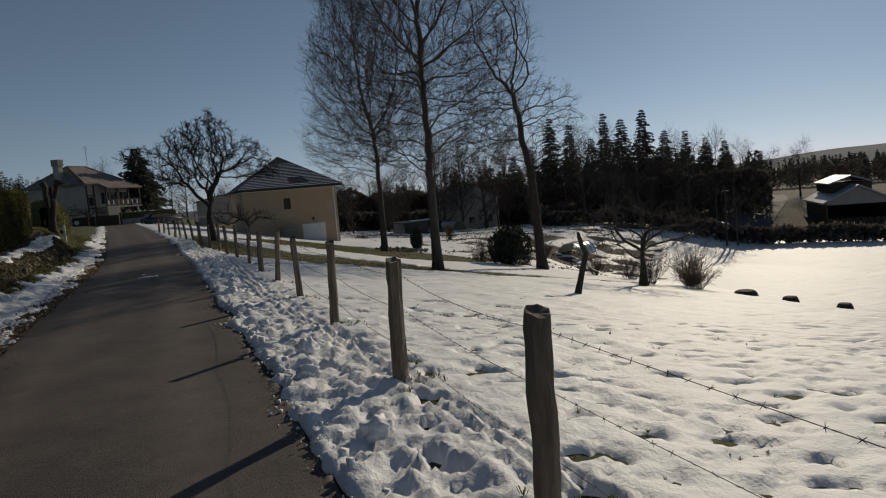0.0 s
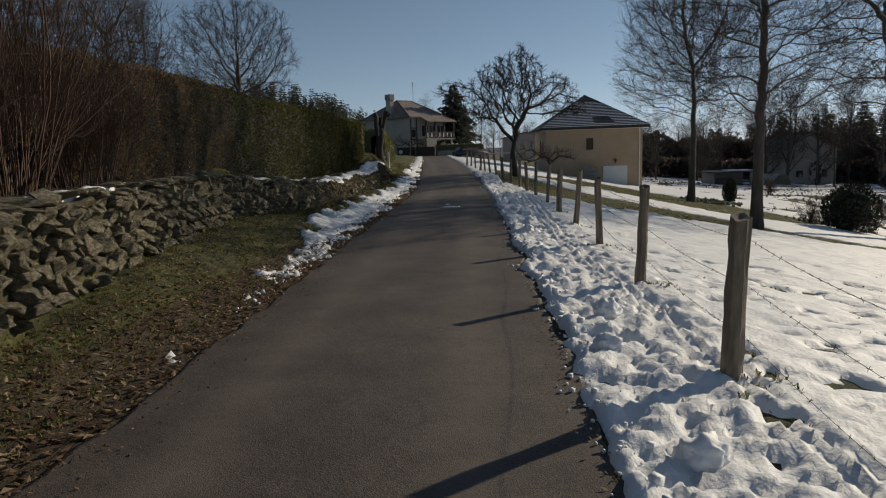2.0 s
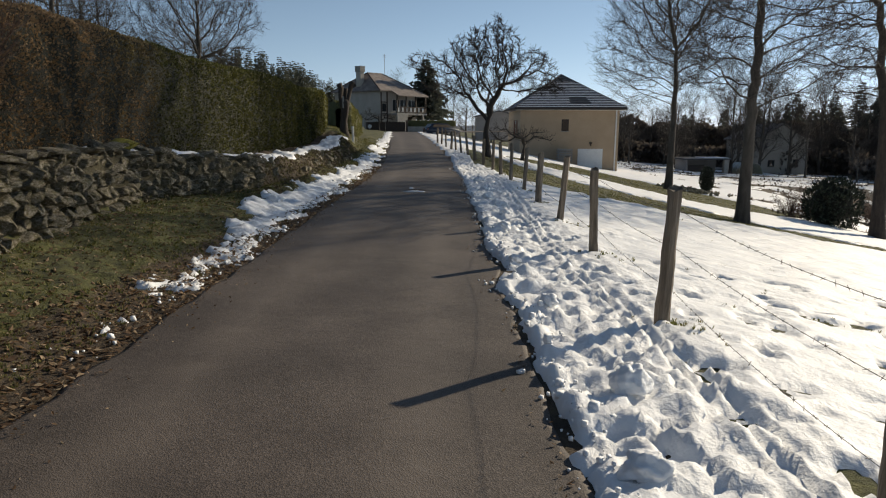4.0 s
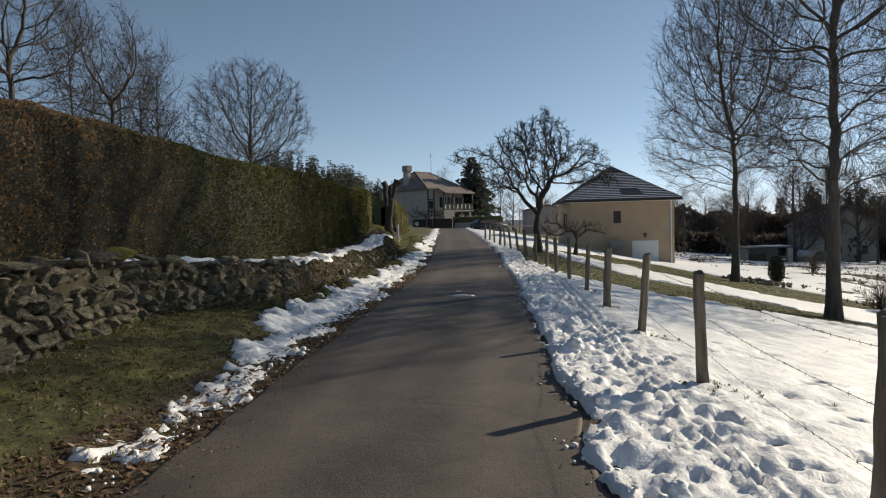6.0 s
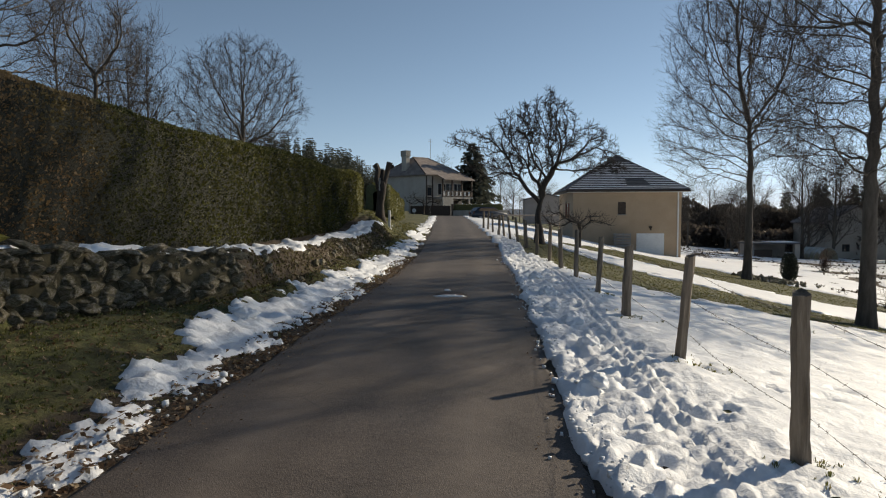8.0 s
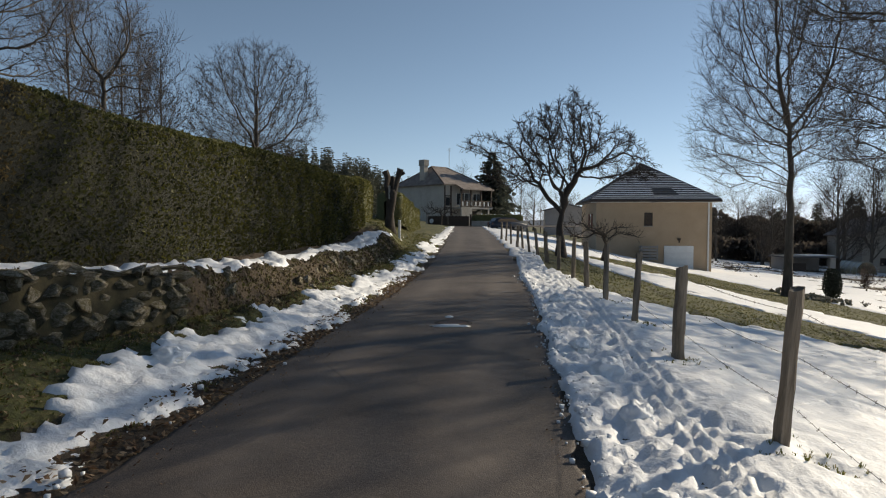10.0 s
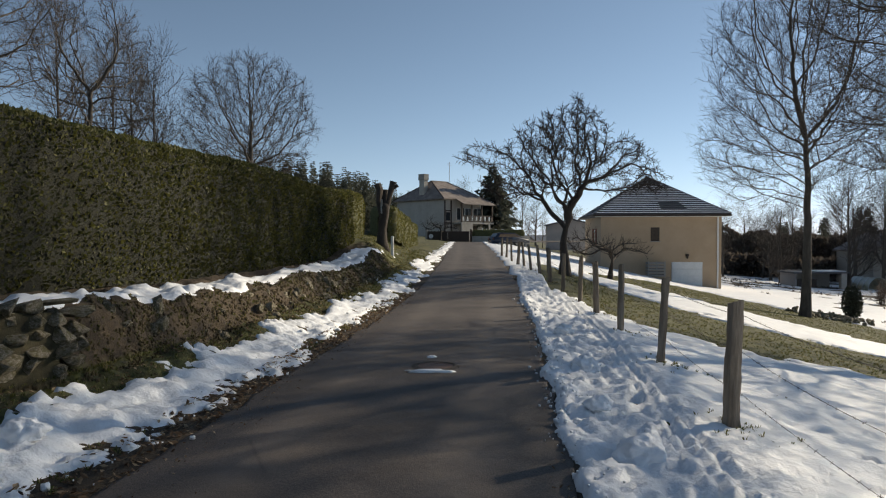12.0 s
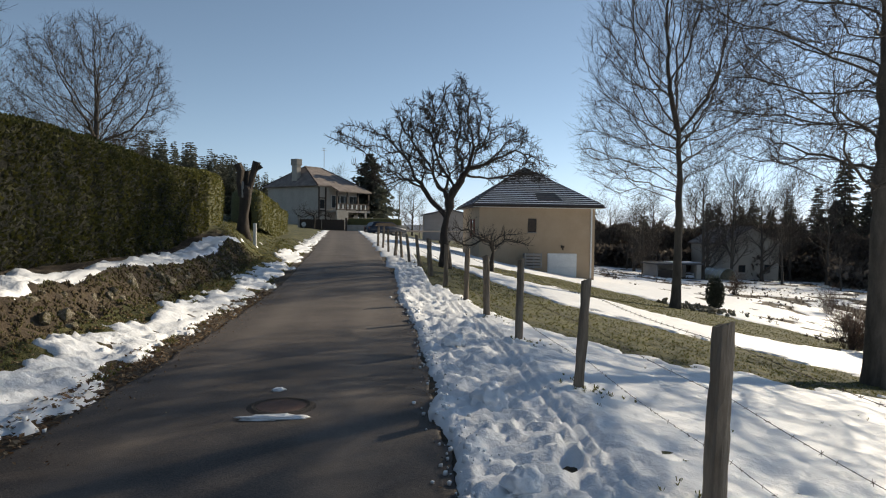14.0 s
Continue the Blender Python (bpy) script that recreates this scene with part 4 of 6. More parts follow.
def ochre_house():
    # local axes: x across the front, y away, z up; the front's near corner at the origin
    m = Matrix.Translation(spot(62, 7.1, 0)) @ pose(0, 0, 0, 0, 0, ROAD_TURN)
    h = thing("ochre_house", m, "ochre rendered house with white garage door and snow-dusted hip roof", "house")
    W, L, lo, hi = 8.7, 10.5, -3.0, 3.15
    part("wall", boxes((0, W, 0, L, lo, hi)), RENDER_WALL, h)
    part("corner_pipe", boxes((W - 0.32, W - 0.22, -0.10, -0.01, lo, hi)), WHITE, h)
    part("roof", hip_roof(0, W, 0, L, hi, 6.5, 0.5), SLATE, h, "low hip roof of grey tiles")
    g = part("garage_door", boxes((5.15, 7.35, -0.06, 0.03, -2.25, -0.25)), WHITE, h, "white panelled garage door")
    win = window(h, 3.95, 0, 1.35, 0.5, 0.9)
    part("blind", boxes((3.72, 4.18, -0.03, -0.014, 1.38, 2.24)), DARK_WOOD, win, "closed dark brown blind")
    return h


ochre_house()


def snowy_courses(parent, corners, rows, seed, mat, cover):
    """Rows of roof tiles down a sloping face: corners are low-left, low-right, high-right, high-left."""
    rng = np.random.default_rng(seed)
    a, b, c, d = (Vector(p) for p in corners)
    up = ((d + c) / 2 - (a + b) / 2)
    nor = (b - a).cross(up).normalized()
    for k in range(rows):
        f0, f1 = k / rows, (k + 1) / rows
        l0, r0 = a.lerp(d, f0), b.lerp(c, f0)
        l1, r1 = a.lerp(d, f1), b.lerp(c, f1)
        bm = bmesh.new()
        quad = [l0 + nor * 0.07, r0 + nor * 0.07, r1 + nor * 0.02, l1 + nor * 0.02]
        vs = [bm.verts.new(p) for p in quad] + [bm.verts.new(l0), bm.verts.new(r0)]
        bm.faces.new(vs[:4])
        bm.faces.new((vs[4], vs[5], vs[1], vs[0]))
        part("tile_course", bm, mat, parent)
        # a strip of snow caught on the course
        n = 60
        pts = []
        for i in range(n):
            u = (i + 0.5) / n
            keep = cover(u, (f0 + f1) / 2) + 0.5 * (float(fbm(u * 14, f0 * 23, seed)) - 0.5)
            if keep > 0.5:
                p0, p1 = l0.lerp(r0, i / n), l0.lerp(r0, (i + 1) / n)
                q0, q1 = l1.lerp(r1, i / n), l1.lerp(r1, (i + 1) / n)
                g = 0.45 + 0.2 * min(keep - 0.5, 0.5)
                lift = nor * 0.085
                at_ = len(pts)
                pts += [p0.lerp(q0, 0.12) + lift, p1.lerp(q1, 0.12) + lift, p1.lerp(q1, 0.12 + g) + lift * 0.7, p0.lerp(q0, 0.12 + g) + lift * 0.7]
        if pts:
            me = turf_mesh("snow_strip", [tuple(p) for p in pts], np.arange(len(pts)).reshape(-1, 4), ROOF_SNOW)
            tagged(part("snow_strip", me, None, parent, "thin snow lying on the tiles"), kind="stuff")


ROOF_SNOW = two_tone("roof_snow", (0.62, 0.66, 0.74), (0.80, 0.83, 0.88), 4)


def finish_ochre_house():
    h = [o for o in scene.objects if o.name.startswith("ochre_house")][0]
    W, L, hi = 8.7, 10.5, 3.15
    c = (W / 2, L / 2, 6.5)
    z0 = hi + 0.15
    lo = [(-0.5, -0.5, z0), (W + 0.5, -0.5, z0)]
    top = [Vector(lo[1]).lerp(Vector(c), 0.97), Vector(lo[0]).lerp(Vector(c), 0.97)]
    snowy_courses(h, [lo[0], lo[1], top[0], top[1]], 20, 3, SLATE, lambda u, f: 1.08 - 0.65 * f if f < 0.78 and not (0.5 < u < 0.72 and 0.12 < f < 0.3) else 0.2)
    side = [(-0.5, L + 0.5, z0), (-0.5, -0.5, z0)]
    top = [Vector(side[1]).lerp(Vector(c), 0.97), Vector(side[0]).lerp(Vector(c), 0.97)]
    snowy_courses(h, [side[0], side[1], top[0], top[1]], 20, 4, SLATE, lambda u, f: 0.75 - 0.8 * f)
    part("gutter", boxes((-0.56, W + 0.56, -0.62, -0.5, hi - 0.02, hi + 0.1), (-0.62, -0.5, -0.56, L + 0.5, hi - 0.02, hi + 0.1)), DARK_WOOD, h)
    part("soffit", boxes((-0.45, W + 0.45, -0.45, 0.0, hi - 0.06, hi - 0.005)), WHITE, h)
    for k in range(4):
        part("door_panel", boxes((5.2, 7.3, -0.085, -0.06, -2.2 + k * 0.48, -1.76 + k * 0.48), bevel=0.01), WHITE, h)
    part("wall_lamp", boxes((6.15, 6.35, -0.22, 0, 0.18, 0.34), (6.2, 6.3, -0.2, -0.1, 0.0, 0.2)), DARK_WOOD, h)
    # shuttered window on the flank
    win = part("side_window", boxes((-0.03, 0.04, 3.0, 4.2, 0.9, 2.2)), GLASS, h)
    part("shutter", boxes((-0.08, 0.0, 2.35, 2.95, 0.85, 2.25)), BRICK_RED, win, "red-brown wooden shutter")
    part("shutter", boxes((-0.08, 0.0, 4.25, 4.85, 0.85, 2.25)), BRICK_RED, win, "red-brown wooden shutter")
    part("ridge_tile", tube_mesh([(Vector(p), 0.09) for p in (lo[0], c)]), SLATE, h)
    part("ridge_tile", tube_mesh([(Vector(p), 0.09) for p in (lo[1], c)]), SLATE, h)


def tube_mesh(nodes, sides=7):
    bm = bmesh.new()
    vv, ff = tubes([([tuple(p) for p, _ in nodes], [r for _, r in nodes])], sides)
    vs = [bm.verts.new(v) for v in vv]
    for f in ff:
        bm.faces.new([vs[i] for i in f])
    for cap in (vs[:sides], vs[-sides:]):
        bm.faces.new(cap)
    bmesh.ops.recalc_face_normals(bm, faces=bm.faces)
    return bm


finish_ochre_house()


def crate_stack(s, d):
    t = thing("crate_stack", at(s, d, float(land(s, d)) + 0.0), "stack of pale slatted crates against the ochre wall", "crate")
    for k in range(5):
        part("slat", boxes((0, 1.25, 0, 0.8, 0.05 + k * 0.22, 0.19 + k * 0.22), bevel=0.01), GREY_WALL, t)
    part("corner_board", boxes((0.0, 0.08, -0.03, 0.0, 0, 1.15), (0.6, 0.68, -0.03, 0.0, 0, 1.15), (1.17, 1.25, -0.03, 0.0, 0, 1.15)), CONCRETE, t)
    return t


crate_stack(60.8, 10.3)


def gate_house():
    m = Matrix.Translation(spot(106, -9.4, 1.0)) @ pose(0, 0, 0, 0, 0, ROAD_TURN + 6 + 42)
    h = thing("gate_house", m, "large pale house with snow-dusted brown roof and timber balcony", "house")
    W, L, H = 7.9, 11, 6.0
    part("wall", boxes((0, W, 0, L, -1, H)), PALE_WALL, h)
    bm = hip_roof(0, W, 0, L, H, 9.1, 0.5, 1.6)
    part("roof", bm, TILE, h, "hipped brown tile roof")
    # balcony roof reaching out over the front
    bm = bmesh.new()
    v = [bm.verts.new(p) for p in ((1.9, 0.4, H + 0.42), (W + 0.6, 0.4, H + 0.42), (W + 0.6, -2.2, H - 0.75), (1.9, -2.2, H - 0.75))]
    w = [bm.verts.new(p.co + Vector((0, 0, 0.14))) for p in v]
    bm.faces.new(v)
    bm.faces.new(w[::-1])
    for i in range(4):
        bm.faces.new((v[i], v[(i + 1) % 4], w[(i + 1) % 4], w[i]))
    part("balcony_roof", bm, TILE, h)
    part("balcony_floor", boxes((1.6, W + 0.4, -2.0, 0, 2.45, 2.7)), CONCRETE, h)
    for k, x in enumerate((1.8, 3.8, 5.9, W + 0.2)):
        part("balcony_post", boxes((x - 0.1, x + 0.1, -1.95, -1.75, 2.7, H - 0.6)), DARK_WOOD, h)
    part("balcony_rail", boxes((1.7, W + 0.3, -1.98, -1.86, 3.55, 3.68), (1.7, W + 0.3, -1.98, -1.86, 2.8, 2.9)), DARK_WOOD, h)
    for k in range(14):
        x = 1.9 + k * 0.45
        part("baluster", boxes((x, x + 0.22, -1.95, -1.88, 2.9, 3.55)), DARK_WOOD if k % 2 else WHITE, h)
    for x in (3.3, 5.0, 6.8):
        window(h, x, 0, 3.1, 1.5, 1.7, "white-curtained balcony window", WHITE, False)
    part("front_beam", boxes((0.05, 1.5, -0.09, -0.005, 2.5, 2.7), (0.05, 0.25, -0.09, -0.005, 0, 5.9), (1.3, 1.5, -0.09, -0.005, 0, 5.9), (0.25, 1.3, -0.09, -0.005, 4.3, 4.45)), DARK_WOOD, h, "dark half-timber beams")
    window(h, 0.78, 0, 3.0, 0.7, 1.1)
    part("garage_opening", boxes((3.8, 6.8, -0.03, 0.0, 0, 2.2)), DARK_WOOD, h)
    part("garden_wall", boxes((1.6, 3.8, -2.1, -1.9, -0.5, 2.45)), CONCRETE, h)
    part("pillar", boxes((7.2, 7.5, -2.1, -1.9, -0.5, 2.45)), CONCRETE, h)
    ch = part("chimney", boxes((0.2, 0.95, 4.7, 5.8, H, 9.1)), PALE_WALL, h)
    part("chimney_cap", boxes((0.1, 1.05, 4.6, 5.9, 9.1, 10.02)), CONCRETE, ch)
    part("antenna", boxes((6.0, 6.05, 5.4, 5.45, 9.1, 12.3), (5.5, 6.5, 5.4, 5.44, 11.8, 11.84), (5.7, 6.3, 5.4, 5.44, 12.1, 12.14)), METAL, h)
    part("ridge_tile", tube_mesh([(Vector((W / 2 - 1.6, L / 2, 9.1)), 0.12), (Vector((W / 2 + 1.6, L / 2, 9.1)), 0.12)]), TILE, h)
    for (a, b) in (((-0.5, -0.5, H + 0.14), (W / 2 - 1.6, L / 2, 9.1)), ((W + 0.5, -0.5, H + 0.14), (W / 2 + 1.6, L / 2, 9.1)), ((-0.5, L + 0.5, H + 0.14), (W / 2 - 1.6, L / 2, 9.1))):
        part("ridge_tile", tube_mesh([(Vector(a), 0.1), (Vector(b), 0.1)]), DARK_WOOD, h)
    return h


gate_house()


def frontage():
    """Gate, low wall and clipped hedge before the large house."""
    m = Matrix.Translation(spot(93, 0, 0.92)) @ pose(0, 0, 0, 0, 0, ROAD_TURN)
    g = thing("driveway_gate", m, "dark solid metal driveway gate between posts", "gate")
    for k in range(2):
        part("gate_leaf", boxes((-10.2 + k * 2.7, -7.55 + k * 2.7, 0, 0.08, 0.08, 1.35)), DARK_WOOD, g)
    for x in (-10.35, -4.75):
        part("gate_post", boxes((x, x + 0.25, -0.1, 0.2, -0.2, 1.6), bevel=0.02), CONCRETE if x < -7 else DARK_WOOD, g)
    for k in range(12):
        x = -10.05 + k * 0.44
        part("gate_bar", boxes((x, x + 0.06, -0.03, 0.0, 0.1, 1.45)), DARK_BARK, g)
    w = tagged(part("low_wall", boxes((-4.5, 2.6, 0.0, 0.3, -0.6, 0.75)), CONCRETE), "low pale rendered garden wall", "wall", kind="structure")
    w.matrix_basis = m
    sign = thing("round_sign", m @ Matrix.Translation((-9.6, -0.3, 0)), "small round white sign on a short post", "sign")
    part("sign_post", boxes((-0.03, 0.03, 0, 0.05, -0.2, 0.6)), METAL, sign)
    part("sign_plate", tube_mesh([(Vector((0, -0.03, 0.75)), 0.27), (Vector((0, 0.0, 0.75)), 0.27)], 18), WHITE, sign)


frontage()


def bush(name, m, label, rx, ry, rz, seed, count, leaf=0.12, mat=None, category="bush"):
    """A shrub: an uneven core with many small leaf blades."""
    rng = np.random.default_rng(seed)
    ob = thing(name, m, label, category)
    n = count
    u = rng.normal(0, 1, (n, 3))
    u /= np.linalg.norm(u, axis=1)[:, None]
    bumps = 1 + 0.35 * (fbm(u[:, 0] * 2.2 + 5, u[:, 2] * 2.2 + u[:, 1], seed) - 0.5)
    r = bumps * rng.uniform(0.55, 1.0, n) ** 0.35
    c = u * r[:, None] * np.array([rx, ry, rz]) + np.array([0, 0, rz * 0.92])
    c[:, 2] = np.maximum(c[:, 2], 0.02)
    vv, ff = leaf_cloud(c, u, rng, leaf, leaf * 0.24)
    tagged(part("foliage", turf_mesh(name + "_leaves", vv, ff, mat or NEEDLES), None, ob), kind="stuff")
    bm = bmesh.new()
    bmesh.ops.create_icosphere(bm, subdivisions=3, radius=1)
    for v in bm.verts:
        k = 0.74 * (1 + 0.3 * noise.noise(v.co * 1.7 + Vector((seed, 0, 0))))
        v.co = Vector((v.co.x * rx * k, v.co.y * ry * k, v.co.z * rz * k + rz * 0.92))
    # near-black mass, shade inside the shrub put into its colour
    part("inner_mass", bm, SHADE_CORE, ob, smooth=True)
    return ob


o = hedge("garden_hedge", -2.6, 4.0, -0.4, 1.0, lambda s: 0.5 + 0 * s, lambda s: 1.55 + 0 * s, "low clipped green hedge behind the garden wall", 4500, None, 8, HEDGE_GREEN)
o.matrix_basis = Matrix.Translation(spot(93, 0, 0.92)) @ pose(0, 0, 0, 0, 0, ROAD_TURN) @ pose(-2.0, 0.2, 0, 0, 0, -90 - ROAD_TURN)


# ---- conifers ----
def conifer(name, m, label, seed, height, reach, whorls=22, boughs=7, group="", mat=None, bare=0.12):
    rng = np.random.default_rng(seed)
    tree = thing(name, m, label, "tree", group)
    vv, ff = tubes([([(0, 0, -0.5), (0, 0, height * 0.5), (0, 0, height)], [height * 0.016, height * 0.009, 0.01])], 6)
    part("trunk", turf_mesh("conifer_trunk", vv, ff, DARK_BARK), None, tree)
    vs, fs = [], []
    for k in range(whorls):
        f = k / whorls
        z = height * (bare + (1 - bare) * f)
        R = reach * (1 - f) ** 0.8 * rng.uniform(0.75, 1.15) + 0.12
        for j in range(boughs):
            a = rng.uniform(0, math.tau)
            r = R * rng.uniform(0.65, 1.1)
            n = max(3, int(4 + r * 2.5))
            droop = rng.uniform(0.15, 0.4)
            for q in range(n):
                g = (q + rng.uniform(0.2, 1)) / n
                p = np.array([math.cos(a) * r * g, math.sin(a) * r * g, z - droop * r * g * g + 0.12 * r * g])
                size = (0.38 + 0.13 * r) * rng.uniform(0.7, 1.3) * (1.15 - 0.5 * g)
                b = a + rng.uniform(-1.2, 1.2)
                w = np.array([math.cos(b), math.sin(b), rng.uniform(-0.6, 0.0)]) * size
                s_ = np.array([-math.sin(b) * 0.6, math.cos(b) * 0.6, rng.choice([-1, 1]) * rng.uniform(0.5, 1.0)]) * size * 0.5
                vs += [p - s_ * 0.6, p + w * 0.55 - s_ * 0.9, p + w * 1.2, p + w * 0.5 + s_]
                fs.append([len(vs) - 4, len(vs) - 3, len(vs) - 2, len(vs) - 1])
    part("crown", turf_mesh("conifer_crown", vs, fs, mat or NEEDLES, smooth=False), None, tree, "dense dark drooping boughs")
    return tree


def polar(bearing, r, z=None):
    """A place by its bearing to the right of straight ahead, and distance from the start."""
    b = radians(bearing)
    x, y = r * math.sin(b), r * math.cos(b)
    s, d = along(x, y)
    return Vector((x, y, float(land(s, d)) if z is None else z))


def forest():
    rng = np.random.default_rng(12)
    # the spruces wear the needle colour that has haze mixed in
    kinds = [conifer("spruce", Matrix.Translation(polar(b, 142)), "tall dark spruce at the edge of the wood, haze painted into its needles", 50 + k, 21, 3.4 + 0.5 * (k % 3), 32, 9, "spruces at the edge of the wood", HAZY_NEEDLES) for k, b in enumerate((15.5, 11.0, 18.6))]
    # single spruces that stand out against the sky: bearing, distance, height
    for k, (b, r, hgt) in enumerate([(12.6, 140, 23), (14.4, 138, 19), (16.9, 142, 23.5), (9.3, 136, 18), (7.8, 150, 17), (20.3, 145, 20), (21.9, 140, 19), (23.4, 148, 17.5), (24.8, 152, 16.5),
                                      (5.3, 140, 16), (2.5, 150, 15), (0.6, 155, 13), (-1.8, 160, 12)]):
        copy_thing(kinds[k % 3], Matrix.Translation(polar(b, r) - Vector((0, 0, 0.3))) @ pose(0, 0, 0, 0, 0, k * 71) @ Matrix.Diagonal((hgt / 20, hgt / 20, hgt / 25, 1)))
    # the solid mass of the wood
    crown = [o for o in kinds[0].children if o.name.startswith("crown")][0].data
    base = np.empty(len(crown.vertices) * 3, np.float32)
    crown.vertices.foreach_get("co", base)
    base = base.reshape(-1, 3)
    nq = len(base) // 4
    vs = []
    plan = []
    for k in range(330):
        b = rng.uniform(-14, 27.5)
        plan.append((b, rng.uniform(128, 190), rng.uniform(8, 13) * (0.9 if b > 22 else 1) * float(np.interp(b, [-8, 4], [0.45, 1]))))
    for k in range(200):
        b = rng.uniform(26, 46)
        plan.append((b, rng.uniform(215, 330), rng.uniform(6, 9)))
    for k in range(210):
        b = rng.uniform(-46, -29.5)
        plan.append((b, rng.uniform(125, 170), float(np.interp(b, [-50, -40, -36, -30], [8, 13, 12.5, 8.5])) * rng.uniform(0.85, 1.08)))
    for b, r, hgt in plan:
        p = polar(b, r)
        keep = rng.permutation(nq)[: 800 if b < -29 else 330 if r < 210 else 230]
        q = base.reshape(-1, 4, 3)[keep]
        c = q.mean(1, keepdims=True)
        q = c + (q - c) * (0.95 if b < -29 else 1.9 if r < 210 else 2.3)
        a = rng.uniform(0, math.tau)
        rot = np.array([[math.cos(a), -math.sin(a), 0], [math.sin(a), math.cos(a), 0], [0, 0, 1]])
        k = hgt / 21
        vs.append((q @ rot.T) * np.array([k * 1.3, k * 1.3, k]) + np.array([p.x, p.y, p.z - 0.5]))
    vs = np.concatenate(vs).reshape(-1, 3)
    # haze over the wood comes from its lightened needle colour
    me = turf_mesh("far_wood", vs, np.arange(len(vs)).reshape(-1, 4), HAZY_NEEDLES, False)
    tagged(new("far_wood", me), "dark mixed conifer wood beyond the snowy valley, paled by painted haze", "forest", kind="stuff")


forest()
# this fir also takes the needles with haze in their colour
conifer("fir_tree", at(115, -2.6, 0.9), "dark fir beside the large house, haze painted into its needles", 71, 12.0, 4.6, 22, 11, mat=HAZY_NEEDLES, bare=0.2)


def far_bare_trees():
    """Small bare trees round the valley gardens, built once and repeated."""
    first = bare_tree("garden_tree", at(96, 14), "slender bare garden tree in the snow", 61, 7, 0.13, 11, 3.2, 50, 0.25, 2, group="bare garden trees", twig_len=0.8, sub=5, third=3)
    rng = np.random.default_rng(4)
    spots = [(120, 2), (128, -3), (124, 9), (135, 6), (104, 20), (112, 26), (98, 27), (120, 33), (108, 40), (126, 46), (88, 47), (100, 56), (84, 60), (116, 62), (92, 70), (76, 66), (108, 74),
             (70, 55), (82, 50), (66, 72), (110, 52), (131, 18), (104, 34), (118, 22)]
    for k, (s, d) in enumerate(spots):
        copy_thing(first, at(s, d, turn=k * 53, size=rng.uniform(0.7, 1.25)))
    thick = bare_tree("thicket_tree", at(150, -40, 1.5), "bushy brown bare tree in the distance", 67, 8, 0.15, 18, 3.4, 60, 0.1, 3, group="brown thicket trees", twig_len=1.3, sub=4, third=3)
    for k, (b, r) in enumerate([(-20, 150), (-17, 165), (-23, 155), (-26, 150), (-14, 150), (-11, 135), (-8, 128), (-5, 122), (-2, 118), (1, 120), (4, 116), (7, 120), (10, 122), (13, 118), (16, 120), (19, 118), (21, 122),
                                (-42, 88), (-44.5, 80), (-40, 95), (-7, 108), (-3.5, 104), (1.5, 104), (13.5, 104),  (3, 102), (26, 125), (24, 118), (28, 150), (30, 160), (-3, 98), (1, 97), (5, 104), (9, 106), (12, 108), (15.5, 110), (18, 107), (22, 108), (7, 112), (3.5, 110), (-50, 84), (-47.5, 86), (-53, 80), (-48.5, 78)]):
        copy_thing(thick, Matrix.Translation(polar(b, r)) @ pose(0, 0, 0, 0, 0, k * 40) @ Matrix.Diagonal((1.5, 1.5, rng.uniform(0.9, 1.4) * (2.1 if b < -46 else 1.3 if 0 < b < 30 else 1), 1)))


far_bare_trees()


# ---- coppiced bush on the wall ----
def coppice(s, d, seed, count, wide, tall, label):
    rng = np.random.default_rng(seed)
    b = thing("coppiced_bush", at(s, d, float(land(s, d)) - 0.05), label, "bush", "coppiced bushes")
    stems = []
    for k in range(count):
        a, r = rng.uniform(0, math.tau), rng.uniform(0.02, wide)
        lean = rng.uniform(0.02, 0.75) ** 1.3
        p = (math.cos(a) * r, math.sin(a) * r, -0.1)
        stems.append(bent(rng, p, (math.cos(a) * lean, math.sin(a) * lean, 1), tall * rng.uniform(0.4, 1.0), rng.uniform(0.005, 0.013), 0.0025, 11, 0.075, 0.015))
    vv, ff = tubes(stems, 5)
    tagged(part("stem", turf_mesh("coppice_stem", vv, ff, REDDISH), None, b), kind="stuff")
    start = np.concatenate([r[0][3:] for r in stems])
    way = np.concatenate([np.diff(r[0], axis=0)[2:] for r in stems])
    P, R = sprigs(rng, start, way, 0.75, 0.0042, 0.25, 0.38, 2)
    P2, R2 = sprigs(rng, P[:, 2], P[:, 2] - P[:, 1], 0.38, 0.003, 0.2, 0.45, 2)
    vv, ff = thin_tubes(np.concatenate([P, P2]), np.concatenate([R, R2]))
    tagged(part("shoot", turf_mesh("coppice_shoot", vv, ff, REDDISH), None, b), kind="stuff")


REDDISH = two_tone("reddish_stem", (0.055, 0.030, 0.022), (0.16, 0.095, 0.065), 3, 0.8)
coppice(8.2, -4.9, 9, 80, 0.5, 4.6, "tall coppiced hazel bush with bare reddish stems")
coppice(5.6, -5.2, 10, 90, 0.8, 3.2, "dense brown bare bush behind the stone wall")
coppice(10.2, -5.3, 12, 70, 0.6, 2.6, "low bare brown bush before the clipped hedge")


